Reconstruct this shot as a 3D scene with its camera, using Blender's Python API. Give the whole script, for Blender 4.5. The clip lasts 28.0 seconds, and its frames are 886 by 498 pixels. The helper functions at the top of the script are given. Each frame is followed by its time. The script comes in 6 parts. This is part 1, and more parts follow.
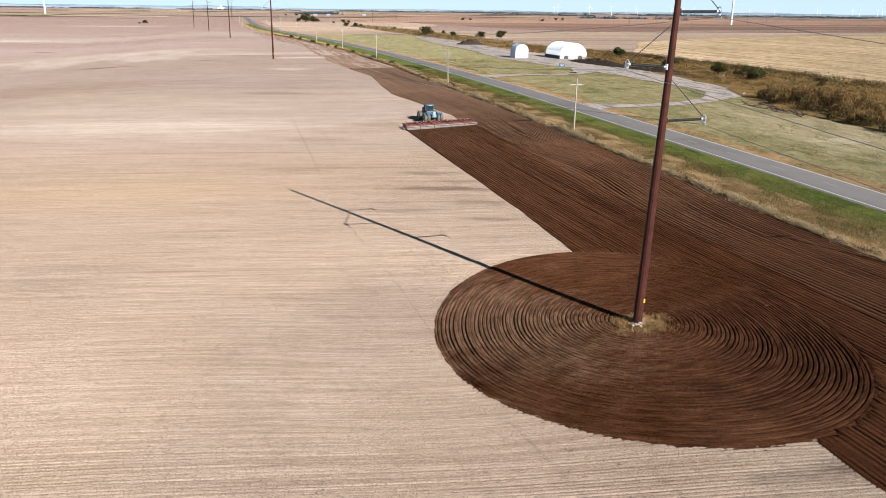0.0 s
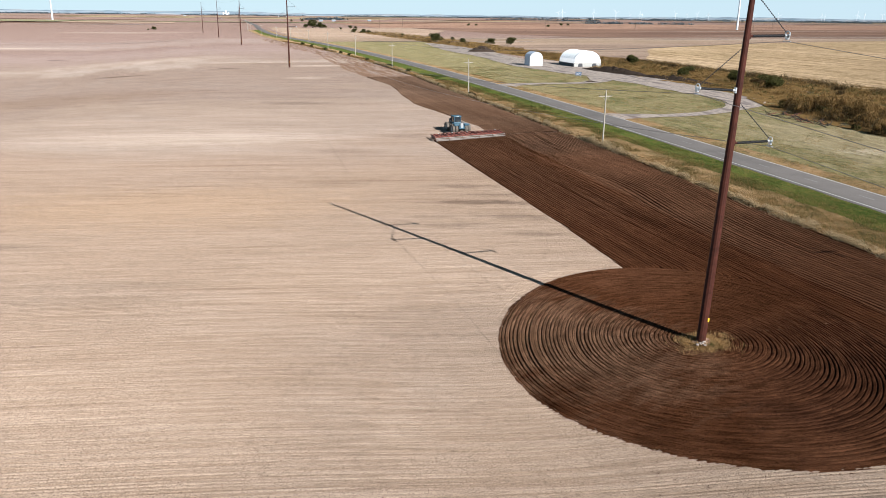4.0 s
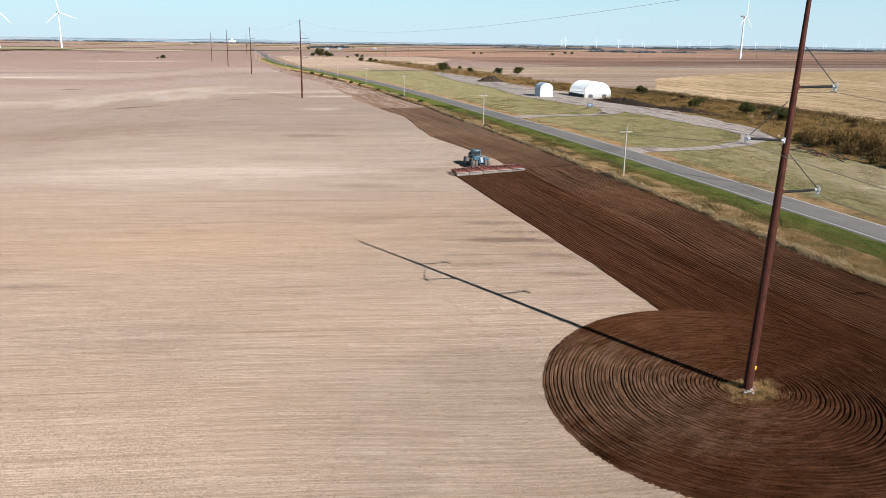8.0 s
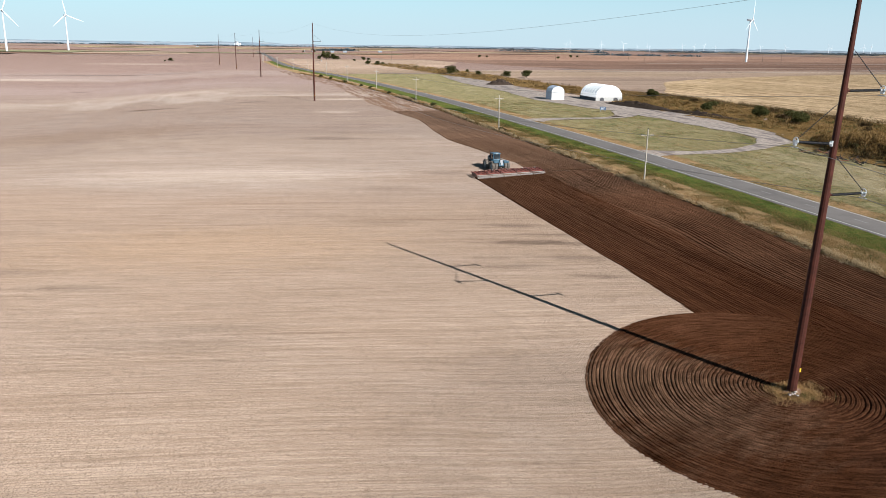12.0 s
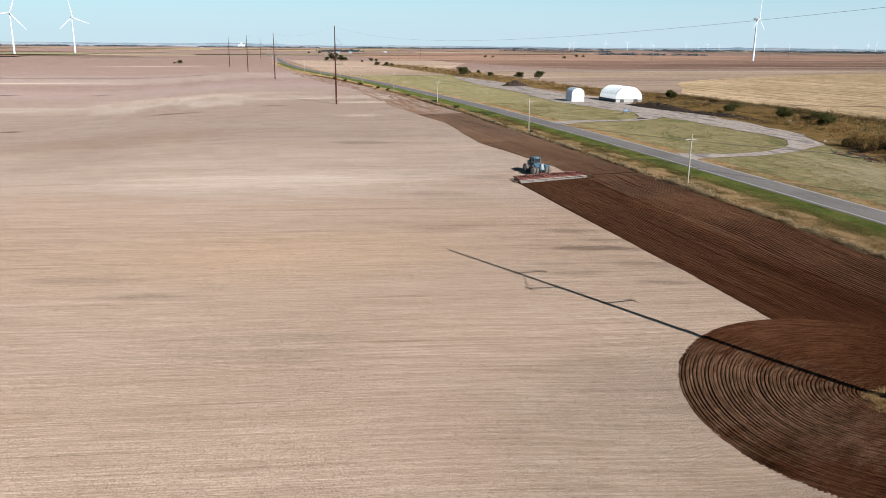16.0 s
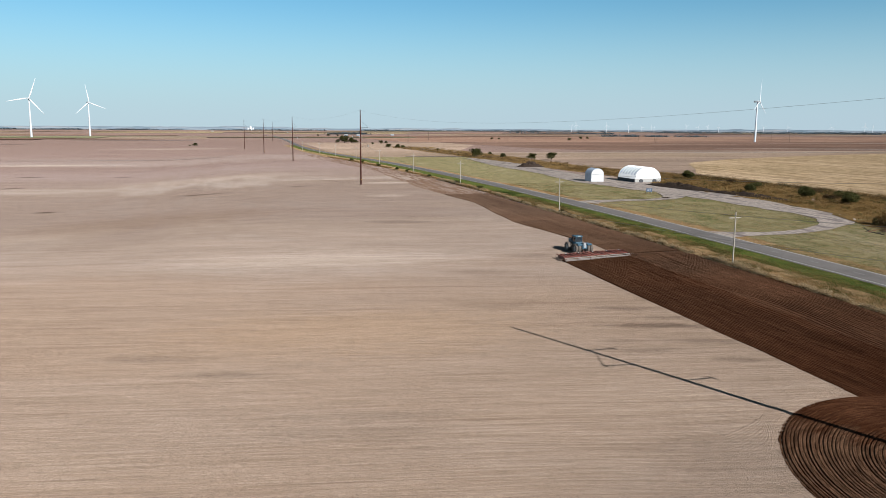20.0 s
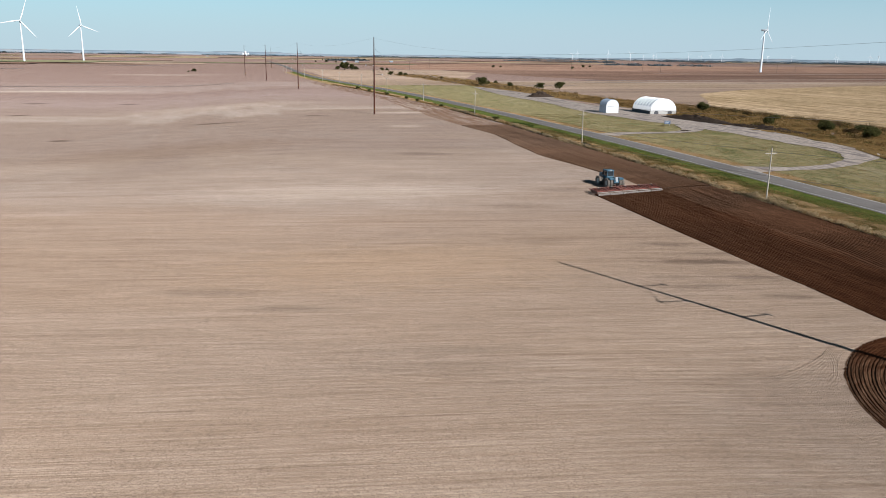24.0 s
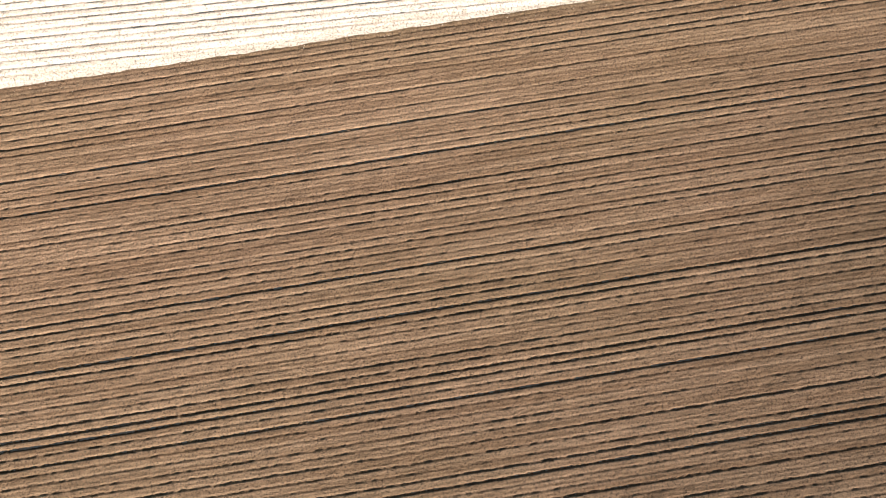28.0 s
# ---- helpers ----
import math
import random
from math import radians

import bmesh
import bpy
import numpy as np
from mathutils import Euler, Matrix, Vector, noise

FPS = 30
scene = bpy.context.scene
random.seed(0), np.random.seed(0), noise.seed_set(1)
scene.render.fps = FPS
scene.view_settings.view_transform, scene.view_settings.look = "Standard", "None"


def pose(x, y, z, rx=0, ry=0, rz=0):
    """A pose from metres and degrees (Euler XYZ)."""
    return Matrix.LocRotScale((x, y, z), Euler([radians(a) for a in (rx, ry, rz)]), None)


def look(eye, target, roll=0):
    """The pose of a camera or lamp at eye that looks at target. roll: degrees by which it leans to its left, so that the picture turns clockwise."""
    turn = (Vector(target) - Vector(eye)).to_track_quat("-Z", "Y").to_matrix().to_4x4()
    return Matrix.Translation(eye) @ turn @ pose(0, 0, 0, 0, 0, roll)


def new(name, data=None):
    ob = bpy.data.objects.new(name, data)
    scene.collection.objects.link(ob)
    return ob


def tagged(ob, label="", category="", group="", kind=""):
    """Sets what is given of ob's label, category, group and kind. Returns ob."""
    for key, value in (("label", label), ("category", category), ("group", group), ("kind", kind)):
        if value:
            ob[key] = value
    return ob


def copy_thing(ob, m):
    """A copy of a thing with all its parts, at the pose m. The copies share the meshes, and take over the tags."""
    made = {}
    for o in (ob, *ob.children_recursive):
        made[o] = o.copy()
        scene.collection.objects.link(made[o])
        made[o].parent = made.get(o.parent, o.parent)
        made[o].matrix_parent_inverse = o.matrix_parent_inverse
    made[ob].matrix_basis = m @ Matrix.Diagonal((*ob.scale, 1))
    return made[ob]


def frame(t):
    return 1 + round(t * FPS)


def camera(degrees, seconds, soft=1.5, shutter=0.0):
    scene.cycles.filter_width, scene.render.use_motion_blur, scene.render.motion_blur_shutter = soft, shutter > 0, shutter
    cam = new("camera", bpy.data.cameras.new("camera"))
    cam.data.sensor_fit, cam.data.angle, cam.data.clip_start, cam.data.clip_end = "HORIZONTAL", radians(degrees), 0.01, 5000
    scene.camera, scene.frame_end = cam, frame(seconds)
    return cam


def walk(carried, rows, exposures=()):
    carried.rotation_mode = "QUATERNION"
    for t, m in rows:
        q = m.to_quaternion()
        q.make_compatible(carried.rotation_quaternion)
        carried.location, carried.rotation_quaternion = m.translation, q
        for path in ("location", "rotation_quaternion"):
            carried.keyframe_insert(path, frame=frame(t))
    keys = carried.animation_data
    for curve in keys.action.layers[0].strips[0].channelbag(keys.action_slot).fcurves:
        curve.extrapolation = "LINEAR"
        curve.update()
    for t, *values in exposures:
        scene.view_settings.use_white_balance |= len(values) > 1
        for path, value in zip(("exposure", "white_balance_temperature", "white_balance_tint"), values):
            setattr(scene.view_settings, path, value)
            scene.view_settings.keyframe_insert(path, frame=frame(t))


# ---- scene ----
cam = camera(59.2, 28.0, soft=0.8)

# ---- the flight ----
PATH = [
    (0, (-33.92, -54.87, 25.57), (-28.435, -36.549, 19.717), 0.73),
    (0.5, (-34.23, -54.54, 25.49), (-28.747, -36.218, 19.650), 0.68),
    (1, (-34.76, -54.33, 25.40), (-29.305, -36.000, 19.559), 0.57),
    (1.5, (-35.45, -54.30, 25.43), (-30.010, -35.968, 19.577), 0.53),
    (2, (-36.28, -54.33, 25.47), (-30.851, -35.994, 19.617), 0.57),
    (2.5, (-36.98, -54.19, 25.66), (-31.577, -35.853, 19.783), 0.52),
    (4.5, (-39.78, -53.53, 27.63), (-34.365, -35.103, 22.067), 0.69),
    (5, (-40.20, -53.31, 28.29), (-34.772, -34.772, 23.090), 0.69),
    (5.5, (-40.60, -53.05, 28.75), (-35.165, -34.490, 23.643), 0.81),
    (6, (-40.98, -52.85, 28.99), (-35.552, -34.297, 23.871), 0.79),
    (6.5, (-41.38, -52.72, 28.97), (-35.968, -34.156, 23.857), 0.74),
    (7, (-41.80, -52.60, 28.85), (-36.403, -34.031, 23.735), 0.78),
    (7.5, (-42.27, -52.45, 28.73), (-36.873, -33.886, 23.619), 0.80),
    (8, (-42.67, -52.31, 28.70), (-37.289, -33.735, 23.589), 0.72),
    (8.5, (-43.07, -52.20, 28.64), (-37.700, -33.621, 23.539), 0.72),
    (9, (-43.47, -52.13, 28.55), (-38.111, -33.545, 23.468), 0.76),
    (9.5, (-43.90, -52.08, 28.52), (-38.550, -33.488, 23.439), 0.78),
    (10, (-44.30, -52.02, 28.46), (-38.955, -33.419, 23.394), 0.84),
    (10.5, (-44.69, -51.92, 28.46), (-39.359, -33.316, 23.410), 0.91),
    (11, (-45.06, -51.83, 28.54), (-39.746, -33.225, 23.489), 0.82),
    (11.5, (-45.60, -51.75, 28.59), (-40.297, -33.134, 23.549), 0.80),
    (12, (-46.26, -51.70, 28.68), (-40.961, -33.080, 23.640), 0.78),
    (12.5, (-47.15, -51.62, 28.76), (-41.880, -32.995, 23.718), 0.57),
    (14.5, (-51.60, -50.76, 29.58), (-46.351, -32.134, 24.541), 0.54),
    (15, (-52.71, -50.56, 29.69), (-47.470, -31.925, 24.646), 0.54),
    (15.5, (-53.80, -50.40, 29.73), (-48.561, -31.764, 24.680), 0.53),
    (16, (-54.88, -50.14, 29.77), (-49.654, -31.502, 24.728), 0.48),
    (16.5, (-55.88, -49.90, 29.86), (-50.674, -31.261, 24.815), 0.41),
    (17, (-56.98, -49.64, 29.91), (-51.783, -30.997, 24.870), 0.37),
    (17.5, (-58.14, -49.37, 29.94), (-52.952, -30.725, 24.894), 0.32),
    (18, (-59.24, -49.12, 29.96), (-54.038, -30.368, 25.329), 0.27),
    (18.5, (-60.35, -48.92, 29.87), (-55.096, -29.897, 26.609), 0.23),
    (19, (-61.46, -48.74, 29.78), (-56.198, -29.691, 26.718), 0.29),
    (19.5, (-62.64, -48.58, 29.72), (-57.392, -29.529, 26.657), 0.29),
    (20, (-63.84, -48.47, 29.64), (-58.602, -29.416, 26.586), 0.30),
    (20.5, (-65.03, -48.33, 29.68), (-59.799, -29.268, 26.608), 0.34),
    (21, (-66.10, -48.12, 29.72), (-60.883, -29.060, 26.640), 0.36),
    (21.5, (-67.23, -47.78, 29.78), (-62.019, -28.713, 26.702), 0.35),
    (23.5, (-71.29, -46.52, 30.38), (-66.132, -27.471, 27.143), 0.27),
    (24, (-71.69, -46.65, 30.49), (-66.433, -27.971, 25.666), 0.78),
    (24.5, (-72.06, -46.74, 30.51), (-66.730, -29.020, 22.923), 1.24),
    (25, (-72.00, -46.99, 30.48), (-66.919, -30.491, 20.382), 1.36),
    (25.5, (-71.93, -47.20, 30.47), (-67.278, -32.310, 17.950), 1.31),
    (26, (-71.74, -47.26, 30.44), (-67.686, -34.305, 15.754), 1.23),
    (26.5, (-71.58, -47.45, 30.52), (-68.274, -36.674, 13.997), 0.89),
    (27, (-71.54, -47.54, 30.80), (-68.980, -39.185, 12.807), 0.89),
    (27.5, (-71.42, -47.49, 31.07), (-69.645, -41.653, 12.019), 0.72),
    (28, (-71.01, -47.16, 31.16), (-70.073, -43.675, 11.492), -1.01),
]
walk(cam, [(t, look(eye, target, roll)) for t, eye, target, roll in PATH],
     exposures=[(0, 1.06, 6230, 10), (5, 0.92, 6230, 10), (8, 0.89, 6230, 10), (16, 0.79, 6230, 10), (17.6, 0.77, 6230, 10), (18.8, 0.54, 6230, 10), (23.6, 0.52, 6230, 10),
                (24.3, 0.62, 6150, 11), (25, 0.80, 6400, 13), (26, 0.97, 6300, 11), (26.5, 1.2, 5960, 8), (27, 1.36, 5960, 7), (27.5, 2.15, 5920, 6), (28, 2.7, 5850, 3)])

# ---- light ----
SUN_TO = Vector((0.72, -1.765, 1.0)).normalized()
world = bpy.data.worlds.new("sky")
scene.world = world
world.use_nodes = True
wn = world.node_tree.nodes
sky = wn.new("ShaderNodeTexSky")
sky.sky_type = "NISHITA"
sky.sun_disc = False
sky.sun_elevation = math.asin(SUN_TO.z)
sky.sun_rotation = math.atan2(SUN_TO.x, SUN_TO.y)
sky.altitude = 300
sky.air_density = 1.0
sky.dust_density = 0.1
sky.ozone_density = 1.0
wn["Background"].inputs["Strength"].default_value = 0.059
cast = wn.new("ShaderNodeMix")
cast.data_type, cast.blend_type = "RGBA", "MULTIPLY"
cast.inputs[0].default_value = 1.0
world.node_tree.links.new(sky.outputs[0], cast.inputs[6])
# the sky deepens overhead
up = wn.new("ShaderNodeSeparateXYZ")
world.node_tree.links.new(wn.new("ShaderNodeTexCoord").outputs["Generated"], up.inputs[0])
deep = wn.new("ShaderNodeValToRGB")
deep.color_ramp.elements[0].position, deep.color_ramp.elements[0].color = 0.25, (0.59, 1.0, 1.14, 1)
deep.color_ramp.elements[1].position, deep.color_ramp.elements[1].color = 0.6, (0.52, 0.52, 0.40, 1)
world.node_tree.links.new(up.outputs["Z"], deep.inputs[0])
world.node_tree.links.new(deep.outputs[0], cast.inputs[7])
# a pale haze lies along the whole horizon
veil = wn.new("ShaderNodeValToRGB")
veil.color_ramp.interpolation = "EASE"
veil.color_ramp.elements[0].color = (0.88, 0.88, 0.88, 1)
veil.color_ramp.elements[1].position, veil.color_ramp.elements[1].color = 0.17, (0, 0, 0, 1)
world.node_tree.links.new(up.outputs["Z"], veil.inputs[0])
haze = wn.new("ShaderNodeMix")
haze.data_type = "RGBA"
haze.inputs[7].default_value = (5.75, 7.1, 8.15, 1)
world.node_tree.links.new(veil.outputs[0], haze.inputs[0])
world.node_tree.links.new(cast.outputs[2], haze.inputs[6])
world.node_tree.links.new(haze.outputs[2], wn["Background"].inputs[0])
sun_data = bpy.data.lights.new("sun", "SUN")
sun_data.energy = 5.0
sun_data.angle = radians(0.25)
sun_data.color = (1.0, 0.965, 0.91)
sun = new("sun", sun_data)
sun.matrix_world = look((0, 0, 200), (Vector((0, 0, 200)) - SUN_TO))

# ---- small helpers ----
def step(a, b, v):
    u = np.clip((np.asarray(v, float) - a) / (b - a), 0, 1)
    return u * u * (3 - 2 * u)


def land(x, y):
    """Height of the gently rolling land."""
    x, y = np.asarray(x, float), np.asarray(y, float)
    u = y - (13 + 50 * (1 - step(-5, 33, x)))
    u = 0.5 * (u + np.sqrt(u * u + 484)) - 11 * np.exp(-(u / 66) ** 2)
    z = 4.3 * np.tanh(np.maximum(u, 0) / 165)
    z = z - 5.7 * (1 - step(-132, -22, x)) * step(66, 275, y) * (1 - step(550, 1100, y))
    z = z - np.exp(-((x + 19) / 13) ** 2 - ((y + 2) / 18) ** 2)
    return z + 10 * step(660, 4900, np.hypot(x, y))


def ground_z(x, y):
    return float(land(x, y))


def hashed(i, j, seed):
    v = np.sin(i * 127.1 + j * 311.7 + seed * 74.7) * 43758.5453
    return v - np.floor(v)


def vnoise(x, y, seed=0):
    """Smooth value noise, 0 to 1."""
    i, j = np.floor(x), np.floor(y)
    u, v = x - i, y - j
    u, v = u * u * (3 - 2 * u), v * v * (3 - 2 * v)
    a = hashed(i, j, seed) * (1 - u) + hashed(i + 1, j, seed) * u
    b = hashed(i, j + 1, seed) * (1 - u) + hashed(i + 1, j + 1, seed) * u
    return a * (1 - v) + b * v


def grid_mesh(name, X, Y, Z, material):
    """A sheet through a grid of points."""
    n, m = X.shape
    mesh = bpy.data.meshes.new(name)
    co = np.stack([X, Y, Z], -1).reshape(-1, 3)
    k = np.arange(n * m).reshape(n, m)
    quads = np.stack([k[:-1, :-1], k[1:, :-1], k[1:, 1:], k[:-1, 1:]], -1).reshape(-1, 4)
    mesh.vertices.add(len(co))
    mesh.vertices.foreach_set("co", co.ravel())
    mesh.loops.add(quads.size)
    mesh.loops.foreach_set("vertex_index", quads.ravel().astype(np.int32))
    mesh.polygons.add(len(quads))
    mesh.polygons.foreach_set("loop_start", np.arange(0, quads.size, 4, dtype=np.int32))
    mesh.polygons.foreach_set("use_smooth", np.ones(len(quads), bool))
    mesh.update(calc_edges=True)
    mesh.materials.append(material)
    return new(name, mesh)


def structure(ob, label, category):
    return tagged(ob, label, category, kind="structure")


def ribbon(name, left, right, ys, lift, material, across=6, bump=0.0):
    """A strip of land between two lines x = left(y) and x = right(y), draped over the land."""
    ys = np.asarray(ys, float)
    l, r = np.broadcast_to(left(ys), ys.shape), np.broadcast_to(right(ys), ys.shape)
    u = np.linspace(0, 1, across)[:, None]
    X = l + (r - l) * u
    Y = np.broadcast_to(ys, X.shape)
    Z = land(X, Y) + lift
    if bump:
        Z = Z + bump * (vnoise(X * 0.35, Y * 0.35, 3) - 0.5)
    return grid_mesh(name, X, Y, Z, material)


def trail(name, points, lift, material, across=5):
    """A track along points (x, y, width)."""
    p = np.array(points, float)
    t = np.arange(len(p))
    f = np.linspace(0, len(p) - 1, 12 * (len(p) - 1) + 1)
    # Catmull-Rom through the points
    i = np.clip(f.astype(int), 0, len(p) - 2)
    u = (f - i)[:, None]
    a, b, c, d = p[np.maximum(i - 1, 0)], p[i], p[i + 1], p[np.minimum(i + 2, len(p) - 1)]
    q = 0.5 * (2 * b + (c - a) * u + (2 * a - 5 * b + 4 * c - d) * u ** 2 + (3 * b - a - 3 * c + d) * u ** 3)
    way = np.gradient(q[:, :2], axis=0)
    way /= np.linalg.norm(way, axis=1)[:, None]
    side = np.stack([way[:, 1], -way[:, 0]], -1)
    s = np.linspace(-0.5, 0.5, across)[:, None]
    wob = 1 + 0.25 * (vnoise(f * 3, f * 0, 9) - 0.5)
    X = q[:, 0] + side[:, 0] * s * q[:, 2] * wob
    Y = q[:, 1] + side[:, 1] * s * q[:, 2] * wob
    return grid_mesh(name, X, Y, land(X, Y) + lift, material)


def part(name, bm, material, parent, label=""):
    """Links a bmesh as one mesh object under a thing or a part."""
    mesh = bpy.data.meshes.new(name)
    bm.to_mesh(mesh)
    bm.free()
    mesh.materials.append(material)
    ob = new(name, mesh)
    if parent is not None:
        ob.parent = parent
    if label:
        tagged(ob, label)
    return ob


def box(bm, x0, x1, y0, y1, z0, z1, bevel=0.0, m=None):
    """A box with bevelled edges."""
    made = bmesh.ops.create_cube(bm, size=1)["verts"]
    bmesh.ops.transform(bm, matrix=Matrix.LocRotScale(((x0 + x1) / 2, (y0 + y1) / 2, (z0 + z1) / 2), None, (x1 - x0, y1 - y0, z1 - z0)), verts=made)
    if bevel:
        edges = list({e for v in made for e in v.link_edges})
        made = list({v for f in bmesh.ops.bevel(bm, geom=edges, offset=bevel, segments=2, affect="EDGES", profile=0.5)["faces"] for v in f.verts} | {v for v in made if v.is_valid})
    if m is not None:
        bmesh.ops.transform(bm, matrix=m, verts=made)
    return bm


def tube(bm, a, b, r0, r1=None, sides=8, caps=True):
    """A round bar from a to b."""
    a, b = Vector(a), Vector(b)
    d = b - a
    made = bmesh.ops.create_cone(bm, cap_ends=caps, segments=sides, radius1=r0, radius2=r0 if r1 is None else r1, depth=d.length)["verts"]
    turn = d.to_track_quat("Z", "Y").to_matrix().to_4x4()
    bmesh.ops.transform(bm, matrix=Matrix.Translation((a + b) / 2) @ turn, verts=made)
    return bm


def rounded(bm, seconds=40):
    """Smooth shading on the round faces."""
    for f in bm.faces:
        f.smooth = True
    for e in bm.edges:
        if len(e.link_faces) == 2 and e.calc_face_angle(0) > radians(seconds):
            e.smooth = False
    return bm


def empty(name, x, y, z=None, rz=0.0):
    ob = new(name)
    ob.empty_display_size = 0.5
    ob.matrix_world = pose(x, y, ground_z(x, y) if z is None else z, 0, 0, rz)
    return ob


# ---- materials ----
def base(name, rough=0.9, metal=0.0, spec=0.3):
    m = bpy.data.materials.new(name)
    m.use_nodes = True
    b = m.node_tree.nodes["Principled BSDF"]
    b.inputs["Roughness"].default_value = rough
    b.inputs["Metallic"].default_value = metal
    b.inputs["Specular IOR Level"].default_value = spec
    return m, m.node_tree.nodes, m.node_tree.links, b


def place(n, l, scale=(1, 1, 1), turn=0.0, world_space=True):
    """Coordinates in metres, turned about z and stretched."""
    if world_space:
        src = n.new("ShaderNodeNewGeometry").outputs["Position"]
    else:
        src = n.new("ShaderNodeTexCoord").outputs["Object"]
    mp = n.new("ShaderNodeMapping")
    mp.vector_type = "TEXTURE"
    mp.inputs["Rotation"].default_value = (0, 0, turn)
    mp.inputs["Scale"].default_value = [1 / s for s in scale]
    l.new(src, mp.inputs["Vector"])
    return mp.outputs["Vector"]


def fbm(n, l, vec, scale=1.0, detail=4.0, rough=0.55):
    t = n.new("ShaderNodeTexNoise")
    t.inputs["Scale"].default_value = scale
    t.inputs["Detail"].default_value = detail
    t.inputs["Roughness"].default_value = rough
    l.new(vec, t.inputs["Vector"])
    return t.outputs["Fac"]


def ramp(n, l, fac, stops):
    r = n.new("ShaderNodeValToRGB")
    e = r.color_ramp.elements
    while len(e) < len(stops):
        e.new(0.5)
    for s, (at, c) in zip(e, stops):
        s.position = at
        s.color = (*c, 1) if len(c) == 3 else c
    l.new(fac, r.inputs["Fac"])
    return r.outputs["Color"]


def mix(n, l, fac, a, b, how="MIX"):
    x = n.new("ShaderNodeMix")
    x.data_type, x.blend_type = "RGBA", how
    for v, k in ((fac, 0), (a, 6), (b, 7)):
        if isinstance(v, (int, float)):
            x.inputs[k].default_value = v
        elif isinstance(v, tuple):
            x.inputs[k].default_value = (*v, 1)
        else:
            l.new(v, x.inputs[k])
    return x.outputs[2]


def bumped(n, l, b, height, strength=0.5, distance=0.05):
    k = n.new("ShaderNodeBump")
    k.inputs["Strength"].default_value = strength
    k.inputs["Distance"].default_value = distance
    l.new(height, k.inputs["Height"])
    l.new(k.outputs["Normal"], b.inputs["Normal"])
    return k


def plus(n, l, a, b, how="ADD"):
    k = n.new("ShaderNodeMath")
    k.operation = how
    for v, s in ((a, 0), (b, 1)):
        if isinstance(v, (int, float)):
            k.inputs[s].default_value = v
        else:
            l.new(v, k.inputs[s])
    return k.outputs[0]


ROW_TURN = math.atan(-0.17)


